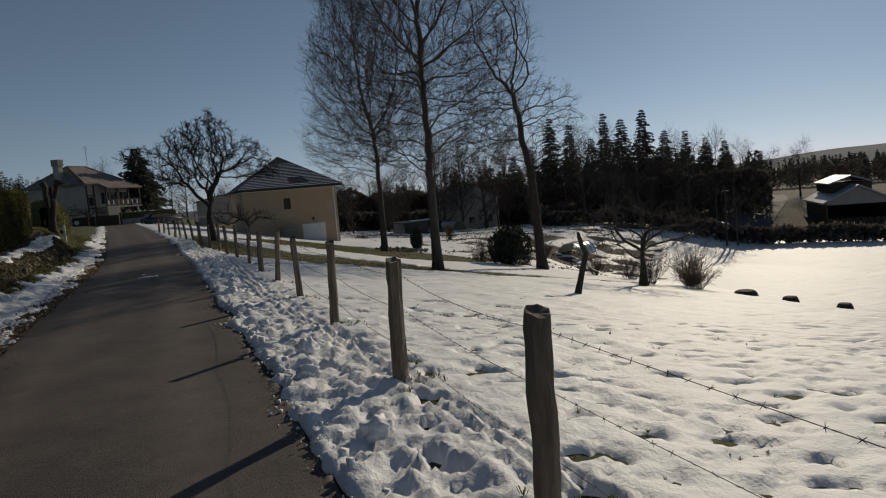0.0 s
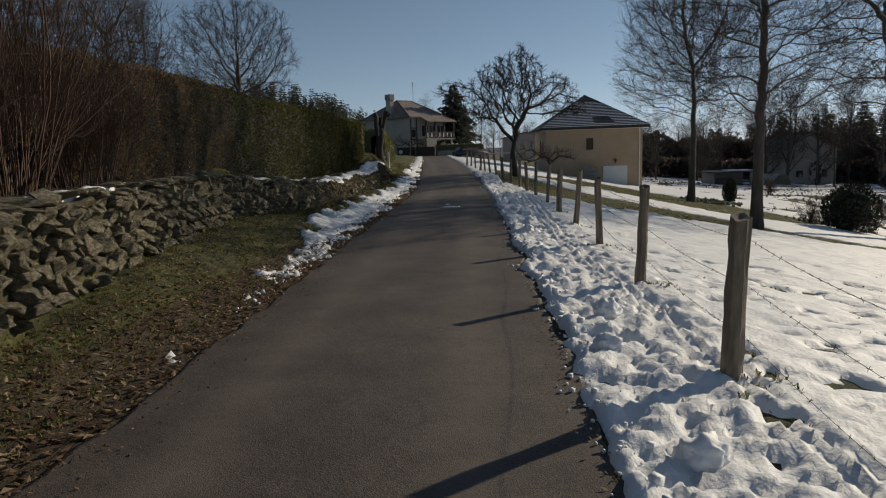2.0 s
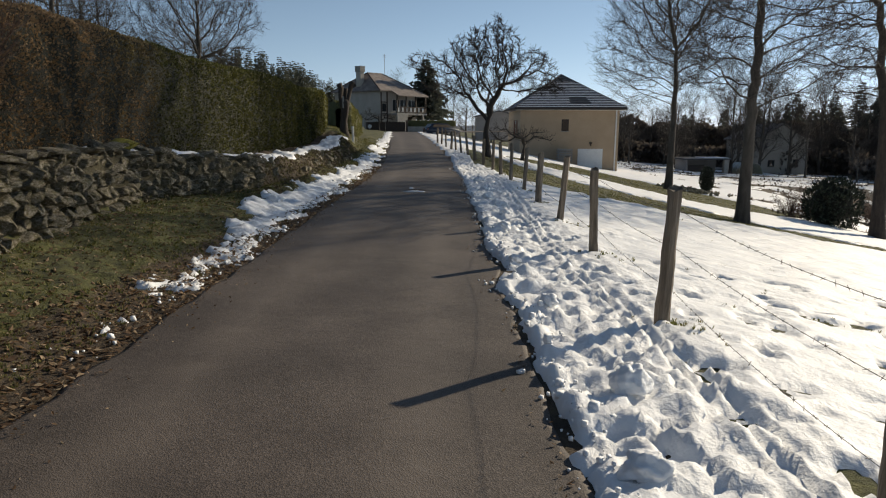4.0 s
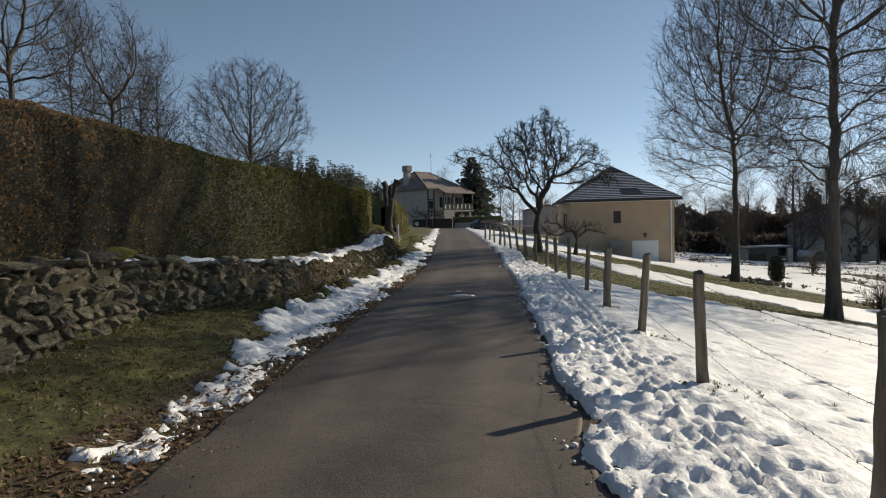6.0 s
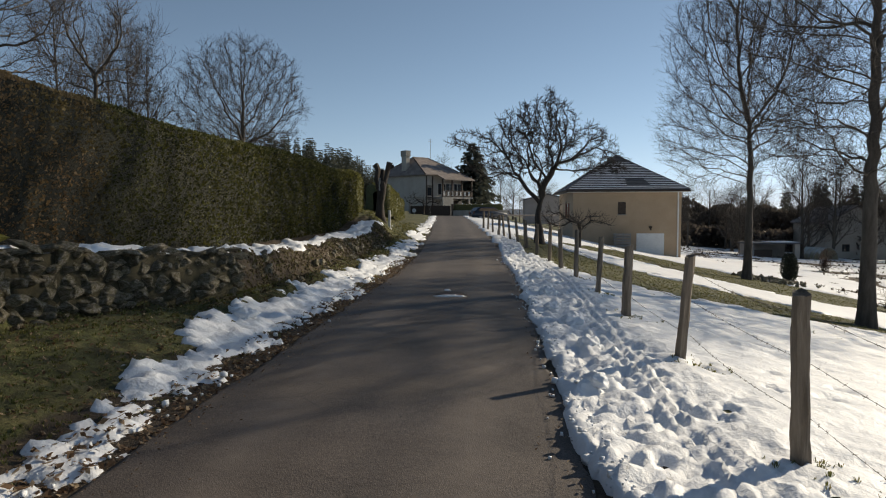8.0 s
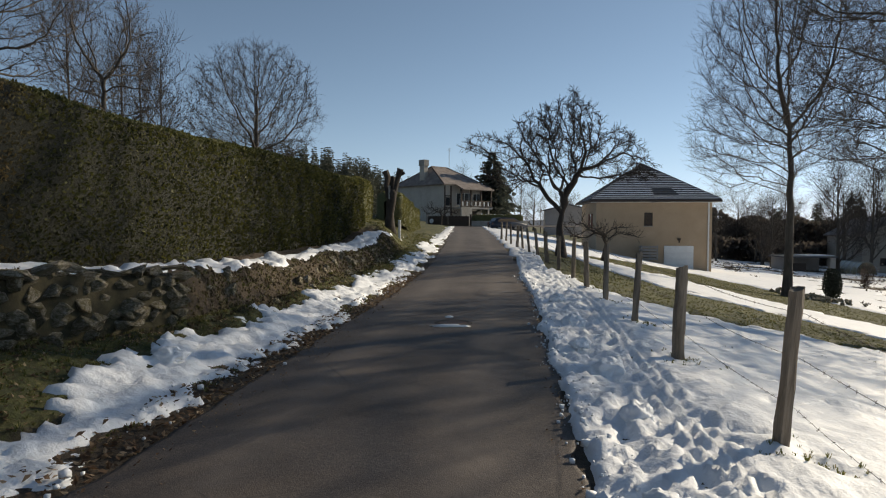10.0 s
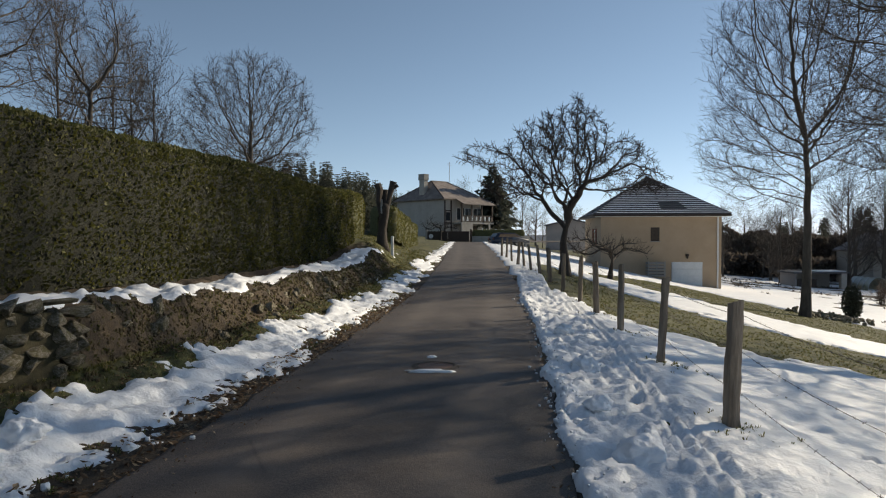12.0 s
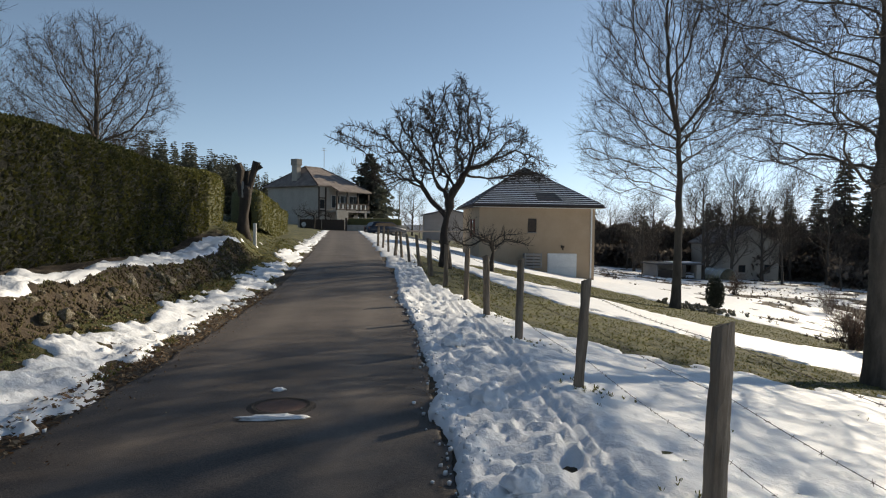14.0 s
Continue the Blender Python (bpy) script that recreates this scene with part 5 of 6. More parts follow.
# ---- loose chips, litter, tufts ----
def scatter(name, label, places, rng, shape, mat, category, smooth=False, attr=None):
    """Many small pieces joined into one sheet of litter; shape(rng) gives vertices and quads of one kind."""
    kinds = [shape(rng) for _ in range(20)]
    spots_ = np.array([tuple(p) for p, _, _ in places])
    sizes = np.array([q for _, q, _ in places])
    which = rng.integers(0, 20, len(places))
    vs, fs, n = [], [], 0
    for k, (v, f) in enumerate(kinds):
        mine = np.flatnonzero(which == k)
        if not len(mine):
            continue
        a = rng.uniform(0, math.tau, len(mine))[:, None]
        x = v[None, :, 0] * np.cos(a) - v[None, :, 1] * np.sin(a)
        y = v[None, :, 0] * np.sin(a) + v[None, :, 1] * np.cos(a)
        w = np.stack([x, y, np.repeat(v[None, :, 2], len(mine), 0)], -1) * sizes[mine][:, None, None] + spots_[mine][:, None, :]
        vs.append(w.reshape(-1, 3))
        fs.append((f[None] + (np.arange(len(mine)) * len(v))[:, None, None] + n).reshape(-1, 4))
        n += len(mine) * len(v)
    me = turf_mesh(name, np.concatenate(vs), np.concatenate(fs), mat, smooth)
    return tagged(new(name, me), label, category, kind="stuff")


def leaf_shape(rng):
    k = rng.uniform(-0.35, 0.35)
    v = np.array([(-1, 0, 0), (0, -0.5, k), (1, 0, rng.uniform(-0.3, 0.5)), (0, 0.5, k + 0.15)], float)
    t = rng.uniform(-0.7, 0.7)
    v[:, 2] += v[:, 1] * t + v[:, 0] * rng.uniform(-0.6, 0.6)
    return v, np.array([[0, 1, 2, 3]])


def tuft_shape(rng):
    vs, fs = [], []
    for k in range(9):
        a = rng.uniform(0, math.tau)
        l, w = rng.uniform(0.5, 1.2), 0.05
        b = np.array([math.cos(a), math.sin(a), 0]) * 0.25 * rng.uniform(0, 1)
        t = b + np.array([math.cos(a) * 0.7, math.sin(a) * 0.7, 0.75]) * l
        m = b + np.array([math.cos(a) * 0.22, math.sin(a) * 0.22, 0.5]) * l
        s = np.array([-math.sin(a), math.cos(a), 0]) * w
        vs += [b - s, m - s, t, m + s, b + s]
        n = len(vs)
        fs += [[n - 5, n - 4, n - 2, n - 1], [n - 4, n - 3, n - 2, n - 2]]
    return np.array(vs), np.array([f for f in fs if len(set(f)) == 4])


def clod_shape(rng):
    t = (1 + 5**0.5) / 2
    v = np.array([(-1, -1, -1), (1, -1, -1), (1, 1, -1), (-1, 1, -1), (-1, -1, 1), (1, -1, 1), (1, 1, 1), (-1, 1, 1)], float) * 0.62
    v = v * rng.uniform(0.65, 1.25, (8, 3))
    f = np.array([(0, 3, 2, 1), (4, 5, 6, 7), (0, 1, 5, 4), (1, 2, 6, 5), (2, 3, 7, 6), (3, 0, 4, 7)])
    return v, f


def surface(s, d):
    return float(rough_land(s, d) + max(float(snow_depth(s, d)) - 0.02, 0))


def litter():
    rng = np.random.default_rng(77)
    # dead leaves on the verge under the wall, thickest near the start
    n = 11000
    s = rng.uniform(1.5, 30, n)
    edge = rng.uniform(0, 1, n) ** 1.4
    lf = 0.02 + edge * np.interp(s, [2, 8, 12, 20], [1.7, 1.2, 0.5, 0.45])
    ok = rng.uniform(0, 1, n) < np.interp(s, [2, 8, 13, 30], [1.0, 0.9, 0.4, 0.25])
    s, lf = s[ok], lf[ok]
    d = road_mid(s) - 1.50 - lf
    z = rough_land(s, d) + np.maximum(snow_depth(s, d) - 0.02, 0) + 0.012
    places = [(spot(a, b, c), rng.uniform(0.015, 0.042), 0) for a, b, c in zip(s, d, z)]
    scatter("dead_leaf_litter", "curled brown dead leaves strewn along the verge", places, rng, leaf_shape, LEAF_LITTER, "leaves")
    n = 8000
    s = rng.uniform(2, 30, n)
    d = road_mid(s) - 1.55 - rng.uniform(0.1, 1, n) * (wall_line(s) - 0.1)
    z = rough_land(s, d) + 0.012
    ok = snow_depth(s, d) < 0
    places = [(spot(a, b, c), rng.uniform(0.012, 0.034), 0) for a, b, c, k in zip(s, d, z, ok) if k]
    scatter("scattered_leaves", "single dead leaves lying on the mossy grass", places, rng, leaf_shape, LEAF_LITTER, "leaves")
    # crumbs and leaves on the asphalt edge
    n = 1500
    s = rng.uniform(2, 30, n)
    d = road_mid(s) + np.where(rng.uniform(0, 1, n) < 0.7, -1.5 + rng.exponential(0.16, n), 1.5 - rng.exponential(0.06, n))
    places = [(spot(a, b, float(road_z(a)) + 0.03), rng.uniform(0.006, 0.02), 0) for a, b in zip(s, d)]
    scatter("road_debris", "leaf crumbs and grit along the edges of the lane", places, rng, leaf_shape, LEAF_LITTER, "debris")
    # grass tufts on the left bank
    n = 34000
    s = 2 + 50 * rng.uniform(0, 1, n) ** 1.5
    lf = rng.uniform(0, 1, n) * (wall_line(s) + np.interp(s, [0, 15, 18, 36, 42, 52], [0, 0, 0.5, 0.6, 2.2, 2.2])) + 0.25
    d = road_mid(s) - 1.55 - lf
    bare = (snow_depth(s, d) < 0) & (fbm(s * 0.9, d * 0.9, 91) > 0.35)
    s, d = s[bare], d[bare]
    z = rough_land(s, d)
    places = [(spot(a, b, c - 0.01), (0.014 + 0.045 * rng.uniform() ** 2) * (1 + a / 40), 0) for a, b, c in zip(s, d, z)]
    scatter("grass_tuft", "short tufts of tired winter grass on the bank", places, rng, tuft_shape, GRASS, "grass")
    # grass and moss hanging over the top of the wall
    n = 4200
    s = rng.uniform(1, 20, n)
    d = -2.1 - wall_line(s) - rng.uniform(-0.02, 0.55, n) * rng.uniform(0.3, 1, n)
    ok = snow_depth(s, d) < 0
    z = rough_land(s, d)
    places = [(spot(a, b, max(c, 0.3) - 0.01), rng.uniform(0.02, 0.06), 0) for a, b, c, k in zip(s, d, z, ok) if k]
    scatter("wall_top_grass", "moss and short grass matted on the wall top", places, rng, tuft_shape, GRASS, "grass")
    # clods and moss cushions on the raw earth bank
    n = 7000
    s = rng.uniform(14, 38, n)
    lf = wall_line(s) + rng.uniform(-0.1, 0.75, n)
    d = road_mid(s) - 1.55 - lf
    z = rough_land(s, d)
    ok = snow_depth(s, d) < 0
    places = [(spot(a, b, c - 0.01), rng.uniform(0.010, 0.038), 0) for a, b, c, k in zip(s, d, z, ok) if k]
    scatter("earth_clods", "brown clods and moss cushions on the raw bank", places, rng, clod_shape, EARTH, "earth", True)
    places = [(spot(a, b, c), rng.uniform(0.03, 0.09), 0) for a, b, c, k in zip(s, d, z, ok) if k]
    scatter("dry_bank_grass", "dry brown grass hanging on the bank", places[::2], rng, tuft_shape, DRY_GRASS, "grass")
    # tufts round the posts and on the bare bands of the field
    places = []
    for ps, pd in POSTS[:14]:
        for k in range(26):
            a, b = ps + rng.normal(-0.12, 0.22), pd + rng.normal(0.12, 0.16)
            places.append((spot(a, b, surface(a, b) - 0.01), rng.uniform(0.035, 0.085), 0))
    n = 27000
    s, d = rng.uniform(24, 52, n), rng.uniform(2.5, 22, n)
    ok = snow_depth(s, d) < -0.03
    z = rough_land(s, d)
    places += [(spot(a, b, c - 0.01), rng.uniform(0.035, 0.095), 0) for a, b, c, k in zip(s, d, z, ok) if k]
    n = 900
    for a, b in zip(rng.uniform(2, 24, n), rng.uniform(1.9, 9, n)):
        if float(snow_depth(a, b)) < 0.05:
            for k in range(3):
                places.append((spot(a + rng.normal(0, 0.08), b + rng.normal(0, 0.08), surface(a, b) - 0.01), rng.uniform(0.03, 0.07), 0))
    scatter("field_grass_tuft", "green and straw-coloured tufts where the snow has gone", places, rng, tuft_shape, GRASS, "grass")
    # snow crumbs fallen from the ridges
    n = 1100
    s = rng.uniform(1, 30, n)
    right = rng.uniform(0, 1, n) < 0.7
    e = np.where(right, 1.50 + 0.26 * (fbm(s * 0.9, s * 0, 51, 4) - 0.5) + rng.normal(0.10, 0.10, n), 0)
    lf = np.where(right, 0, np.interp(s, [4, 8, 12, 15, 18, 24], [0.45, 0.22, 0.25, 0.3, 0.3, 0.3]) + rng.normal(0.0, 0.12, n))
    d = np.where(right, road_mid(s) + e, road_mid(s) - 1.55 - np.maximum(lf, -0.1))
    ok = right | (s > 7.5)
    z = rough_land(s, d) + np.maximum(snow_depth(s, d) - 0.02, 0)
    places = [(spot(a, b, max(c, float(road_z(a)) + 0.02) + 0.006), min(0.005 + rng.exponential(0.009), 0.05), 0) for a, b, c, k in zip(s, d, z, ok) if k]
    scatter("snow_crumbs", "small lumps of old snow along the lane", places, rng, clod_shape, SNOW, "snow", True)
    # weeds and dry stems of the rough ground beyond the brow
    n = 4200
    s, d = rng.uniform(30, 100, n), rng.uniform(20, 66, n)
    ok = ((snow_depth(s, d) < 0.0) | (fbm(s * 0.12, d * 0.12, 93) > 0.55)) & (d / (s + 5) < 0.8)
    z = rough_land(s, d)
    places = [(spot(a, b, c), rng.uniform(0.12, 0.42), 0) for a, b, c, k in zip(s, d, z, ok) if k]
    scatter("dry_weeds", "straggly dry weeds and brambles poking through snow", places, rng, tuft_shape, WEEDS, "weeds")


EARTH = two_tone("clod_earth", (0.045, 0.032, 0.018), (0.13, 0.10, 0.045), 6, 1.0, 1.0, 0.03)
DRY_GRASS = two_tone("dry_grass", (0.05, 0.036, 0.018), (0.16, 0.115, 0.06), 4, 0.9)
WEEDS = two_tone("dry_weed_stems", (0.08, 0.06, 0.045), (0.22, 0.17, 0.12), 2, 0.9)
litter()


def manhole(s, d):
    m = Matrix.Translation(spot(s, d, float(road_z(s)) + 0.044)) @ pose(0, 0, 0, 0, 0, ROAD_TURN)
    t = thing("manhole_cover", m, "sunken round rusty manhole cover with snow at its rim", "manhole cover")
    part("cover", tube_mesh([(Vector((0, 0, -0.01)), 0.21), (Vector((0, 0, 0.006)), 0.21)], 28), RUST, t, "rusty iron lid")
    bm = bmesh.new()
    ring = [(math.cos(a * math.tau / 32), math.sin(a * math.tau / 32)) for a in range(32)]
    for r0, r1, z0, z1 in ((0.22, 0.25, 0.008, 0.012), (0.25, 0.33, 0.012, -0.012)):
        for k in range(32):
            a, b = ring[k], ring[(k + 1) % 32]
            bm.faces.new([bm.verts.new((p[0] * r, p[1] * r, z)) for p, r, z in ((a, r0, z0), (a, r1, z1), (b, r1, z1), (b, r0, z0))])
    part("rim", bm, DARK_BARK, t)


RUST = two_tone("rusty_iron", (0.06, 0.032, 0.022), (0.15, 0.075, 0.05), 9, 0.7)
manhole(20.15, -0.39)


def snow_lump(s, d, sx, sy, sz, z=None, turn=0.0, seed=1, label="small slab of old snow lying on the asphalt"):
    bm = bmesh.new()
    bmesh.ops.create_icosphere(bm, subdivisions=4, radius=1)
    for v in bm.verts:
        k = 1 + 0.35 * noise.noise(v.co * 2.1 + Vector((seed * 3.7, 0, 0))) + 0.15 * noise.noise(v.co * 6 + Vector((0, seed, 0)))
        v.co = Vector((v.co.x * sx * k, v.co.y * sy * k, max(v.co.z, -0.3) * sz * k))
    ob = part("snow_lump", bm, SNOW, smooth=True)
    ob.matrix_basis = Matrix.Translation(spot(s, d, (surface(s, d) if z is None else z) + sz * 0.2)) @ pose(0, 0, 0, 0, 0, ROAD_TURN + turn)
    return tagged(ob, label, "snow", "snow lumps")


snow_lump(19.78, -0.42, 0.27, 0.045, 0.028, 0.045, 4, 1)
snow_lump(20.7, -0.5, 0.06, 0.03, 0.025, 0.045, 20, 2)
for k, (s, d, r) in enumerate([(16.6, -3.05, 0.16), (18.2, 1.35, 0.13), (8.9, 1.15, 0.10), (9.2, 1.3, 0.09), (11.2, 1.2, 0.08), (6.3, 1.3, 0.12), (17.0, 1.5, 0.2), (20.2, 1.45, 0.2), (13.6, 1.3, 0.12), (23.0, 1.4, 0.15), (4.4, 1.4, 0.14), (7.3, 1.5, 0.15), (15.4, 1.5, 0.16)]):
    snow_lump(s, d, r, r * 0.8, r * 0.75, None, k * 37, k + 5, "rounded lump of snow thrown up beside the lane")


# ---- verge and valley things ----
def pollard(s, d):
    t = thing("pollard_trunk", at(s, d), "thick dark pollarded trunk with cut limbs by the hedge", "tree")
    bm = tube_mesh([(Vector((0, 0, -0.2)), 0.38), (Vector((0.02, 0, 0.25)), 0.27), (Vector((0.0, 0, 0.8)), 0.21), (Vector((0.1, 0, 1.4)), 0.22), (Vector((0.12, 0, 1.8)), 0.28), (Vector((0.13, 0, 2.0)), 0.15)], 14)
    for v in bm.verts:
        v.co += Vector((noise.noise(v.co * 3), noise.noise(v.co * 3 + Vector((9, 0, 0))), 0)) * 0.07
    part("trunk", bm, DARK_BARK, t, smooth=True)
    for nodes in ([(0.0, 0, 1.6, 0.17), (-0.12, 0, 2.1, 0.13), (-0.1, 0, 2.6, 0.15), (-0.2, 0, 2.85, 0.18)], [(0.2, 0, 1.6, 0.16), (0.32, 0, 2.1, 0.11), (0.42, 0, 2.5, 0.12), (0.55, 0, 2.95, 0.16)],
                  [(0.1, 0.1, 1.7, 0.14), (0.1, 0.25, 2.6, 0.12)], [(0.45, 0, 2.6, 0.08), (0.75, 0.05, 2.8, 0.07)]):
        bm = tube_mesh([(Vector(n[:3]), n[3]) for n in nodes], 10)
        for v in bm.verts:
            v.co += Vector((noise.noise(v.co * 5), noise.noise(v.co * 5 + Vector((9, 0, 0))), 0.5 * noise.noise(v.co * 7))) * 0.05
        part("cut_limb", bm, DARK_BARK, t)
    part("bare_wood", boxes((0.0, 0.09, -0.25, -0.20, 1.5, 2.15), bevel=0.02), CONCRETE, t, "pale barkless scar")


pollard(41.2, -5.35)
st = thing("marker_post", at(40.6, -4.75), "short white marker post on the grass bank", "post")
part("shaft", boxes((-0.06, 0.06, -0.06, 0.06, -0.2, 0.9), bevel=0.02), WHITE, st)


def crooked_trunk(s, d):
    rng = np.random.default_rng(3)
    t = thing("crooked_trunk", at(s, d), "short dead crooked trunk standing in the snow", "tree")
    nodes = [(0, 0, -0.2, 0.17), (0.0, 0, 0.05, 0.13), (0.14, 0, 0.5, 0.105), (0.3, 0, 1.0, 0.10), (0.42, 0, 1.35, 0.10), (0.30, 0, 1.6, 0.085), (0.18, 0, 1.95, 0.07), (0.16, 0, 2.1, 0.045)]
    part("trunk", tube_mesh([(Vector(n[:3]), n[3]) for n in nodes], 10), DARK_BARK, t, smooth=True)


crooked_trunk(18.2, 12.65)


def car(s, d, turn, label, paint, size=(4.1, 1.7, 1.45)):
    L, W, H = size
    t = thing("parked_car", at(s, d, turn=turn), label, "car")
    prof = [(-L / 2, 0.35), (-L / 2, 0.85), (-L / 2 + 0.25, 0.98), (-L / 2 + 0.55, H - 0.08), (-L / 2 + 1.1, H), (0.35, H - 0.02), (1.15, 0.98), (L / 2 - 0.25, 0.82), (L / 2, 0.6), (L / 2, 0.32)]
    bm = prism(prof, -W / 2, W / 2)
    bmesh.ops.bevel(bm, geom=list(bm.edges), offset=0.05, segments=2, affect="EDGES")
    part("body", bm, paint, t, smooth=True)
    for y0, y1 in ((-W / 2 - 0.012, -W / 2 + 0.01), (W / 2 - 0.01, W / 2 + 0.012)):
        part("side_window", prism([(-L / 2 + 0.5, 1.0), (-L / 2 + 0.75, H - 0.14), (0.3, H - 0.14), (0.95, 0.98)], y0, y1), GLASS, t)
    part("rear_window", prism([(-L / 2 + 0.28, 1.02), (-L / 2 + 0.52, H - 0.14), (-L / 2 + 0.48, H - 0.12), (-L / 2 + 0.22, 1.02)], -W / 2 + 0.2, W / 2 - 0.2), GLASS, t)
    for x in (-L / 2 + 0.75, L / 2 - 0.8):
        for y in (-W / 2 + 0.02, W / 2 - 0.22):
            w = part("wheel", tube_mesh([(Vector((x, y, 0.32)), 0.32), (Vector((x, y + 0.2, 0.32)), 0.32)], 18), TYRE, t)
            part("rim", tube_mesh([(Vector((x, y - 0.01, 0.32)), 0.19), (Vector((x, y + 0.21, 0.32)), 0.19)], 14), METAL, w)
    for y in (-W / 2 + 0.12, W / 2 - 0.32):
        part("tail_light", boxes((-L / 2 - 0.02, -L / 2 + 0.04, y, y + 0.2, 0.7, 0.9)), BRICK_RED, t)
    return t


TYRE = two_tone("tyre", (0.012, 0.012, 0.012), (0.03, 0.03, 0.03), 5, 0.9)
PAINT = Shade("dark_blue_car_paint", 0.25)
PAINT.colour(PAINT.ramp(PAINT.noise(2), [(0.3, (0.02, 0.026, 0.04)), (0.7, (0.035, 0.042, 0.06))]))
PAINT = PAINT.mat
SILVER = Shade("silver_car_paint", 0.3)
SILVER.colour(SILVER.ramp(SILVER.noise(2), [(0.3, (0.32, 0.33, 0.35)), (0.7, (0.38, 0.39, 0.41))]))
SILVER.bsdf.inputs["Metallic"].default_value = 0.4
SILVER = SILVER.mat
car(82, 0.1, 25, "dark grey-blue hatchback parked beside the lane", PAINT)
car(97, 0.6, 60, "white van parked before the garden wall", WHITE, (3.6, 1.6, 1.9))


def plain_house(name, m, W, L, lo, hi, top, wall, roof, label, gable_front=True, windows=(), over=0.35, snowy=False):
    """A gabled building; the gable looks along -y when gable_front."""
    h = thing(name, m, label, "shed" if "shed" in name else "house")
    part("wall", prism([(0, lo), (W, lo), (W, hi), (W / 2, top), (0, hi)], 0, L), wall, h)
    k = (top - hi) / (W / 2)
    for sx, nm in ((-1, "roof_slope"), (1, "roof_slope")):
        x0, x1 = (-over, W / 2) if sx < 0 else (W / 2, W + over)
        z0, z1 = (hi - over * k, top) if sx < 0 else (top, hi - over * k)
        part(nm, prism([(x0, z0 + 0.02), (x1, z1 + 0.02), (x1, z1 + 0.20), (x0, z0 + 0.20)], -over, L + over), roof, h)
        if snowy:
            part("roof_snow", prism([(x0 + 0.1, z0 + 0.21), (x1, z1 + 0.21), (x1, z1 + 0.29), (x0 + 0.1, z0 + 0.29)], -over + 0.1, L + over - 0.2), ROOF_SNOW, h)
    for x, z, w, hh in windows:
        window(h, x, 0, z, w, hh)
    return h


# cottage with its low outbuildings
plain_house("cottage", at(95.5, 43.6, -4.2), 7.6, 9, -1, 4.1, 6.2, PALE_WALL, TILE, "pale gabled cottage with an old tile roof", True, [(2.6, 0.5, 0.8, 0.8), (6.0, 0.5, 0.6, 0.9)])
sh = thing("garden_shed", at(88, 31.6, -4.2, 6), "long low open shed with a snow-patched lean-to roof", "shed")
part("back_wall", boxes((0, 5.6, 3.0, 3.2, -0.6, 2.0)), GREY_WALL, sh)
part("roof", prism([(-0.3, 1.75), (5.9, 1.75), (5.9, 1.9), (-0.3, 1.9)], -0.3, 3.3), SLATE, sh)
part("roof_snow", prism([(2.6, 1.91), (5.8, 1.91), (5.8, 2.0), (2.6, 2.0)], 0.2, 3.2), ROOF_SNOW, sh)
part("pier", boxes((5.1, 5.7, -0.1, 0.4, -0.8, 1.75)), PALE_WALL, sh, "white rendered pier")
part("side_wall", boxes((0.0, 0.2, 0, 3.0, -0.8, 1.75)), GREY_WALL, sh)
part("plank_front", boxes((0.2, 2.4, 0.0, 0.08, -0.6, 1.1)), DARK_WOOD, sh)


def polytunnel(name, m, length, radius, label, n=5):
    t = thing(name, m, label, "greenhouse")
    for k in range(n):
        y = length * k / (n - 1)
        pts = [(radius * math.cos(a * math.pi / 12), y, radius * math.sin(a * math.pi / 12)) for a in range(13)]
        part("hoop", tube_mesh([(Vector(p), 0.03) for p in pts], 5), METAL, t)
    vs, fs = [], []
    for k in range(n * 3 - 2):
        y = length * k / (n * 3 - 3)
        sag = 0.97 if k % 3 else 1.0
        for a in range(13):
            vs.append((radius * 0.99 * sag * math.cos(a * math.pi / 12), y, radius * 0.99 * sag * math.sin(a * math.pi / 12)))
    for k in range(n * 3 - 3):
        for a in range(12):
            i = k * 13 + a
            fs.append((i, i + 1, i + 14, i + 13))
    part("cover", turf_mesh("tunnel_cover", vs, fs, PLASTIC), None, t, "translucent yellowed plastic sheet")
    return t


PLASTIC = Shade("greenhouse_plastic", 0.35)
PLASTIC.colour(PLASTIC.ramp(PLASTIC.noise(3, 5), [(0.3, (0.22, 0.22, 0.14)), (0.7, (0.42, 0.42, 0.30))]))
PLASTIC.bsdf.inputs["Transmission Weight"].default_value = 0.35
PLASTIC = PLASTIC.mat
polytunnel("polytunnel", at(57, 38.6, turn=-60), 3.4, 1.4, "small yellowed polytunnel beyond the brow")
polytunnel("polytunnel", at(88.5, 40.6, turn=20), 3.0, 1.5, "low plastic tunnel beside the cottage")

bush("topiary_shrub", at(50.3, 19.2), "dark clipped upright conifer shrub in the snow", 0.50, 0.50, 0.95, 5, 3600, 0.10)
bush("pine_shrub", at(39.5, 21.9, sink=0.2), "loose young pine on the brow", 1.5, 1.4, 1.55, 6, 2200, 0.22, NEEDLES)


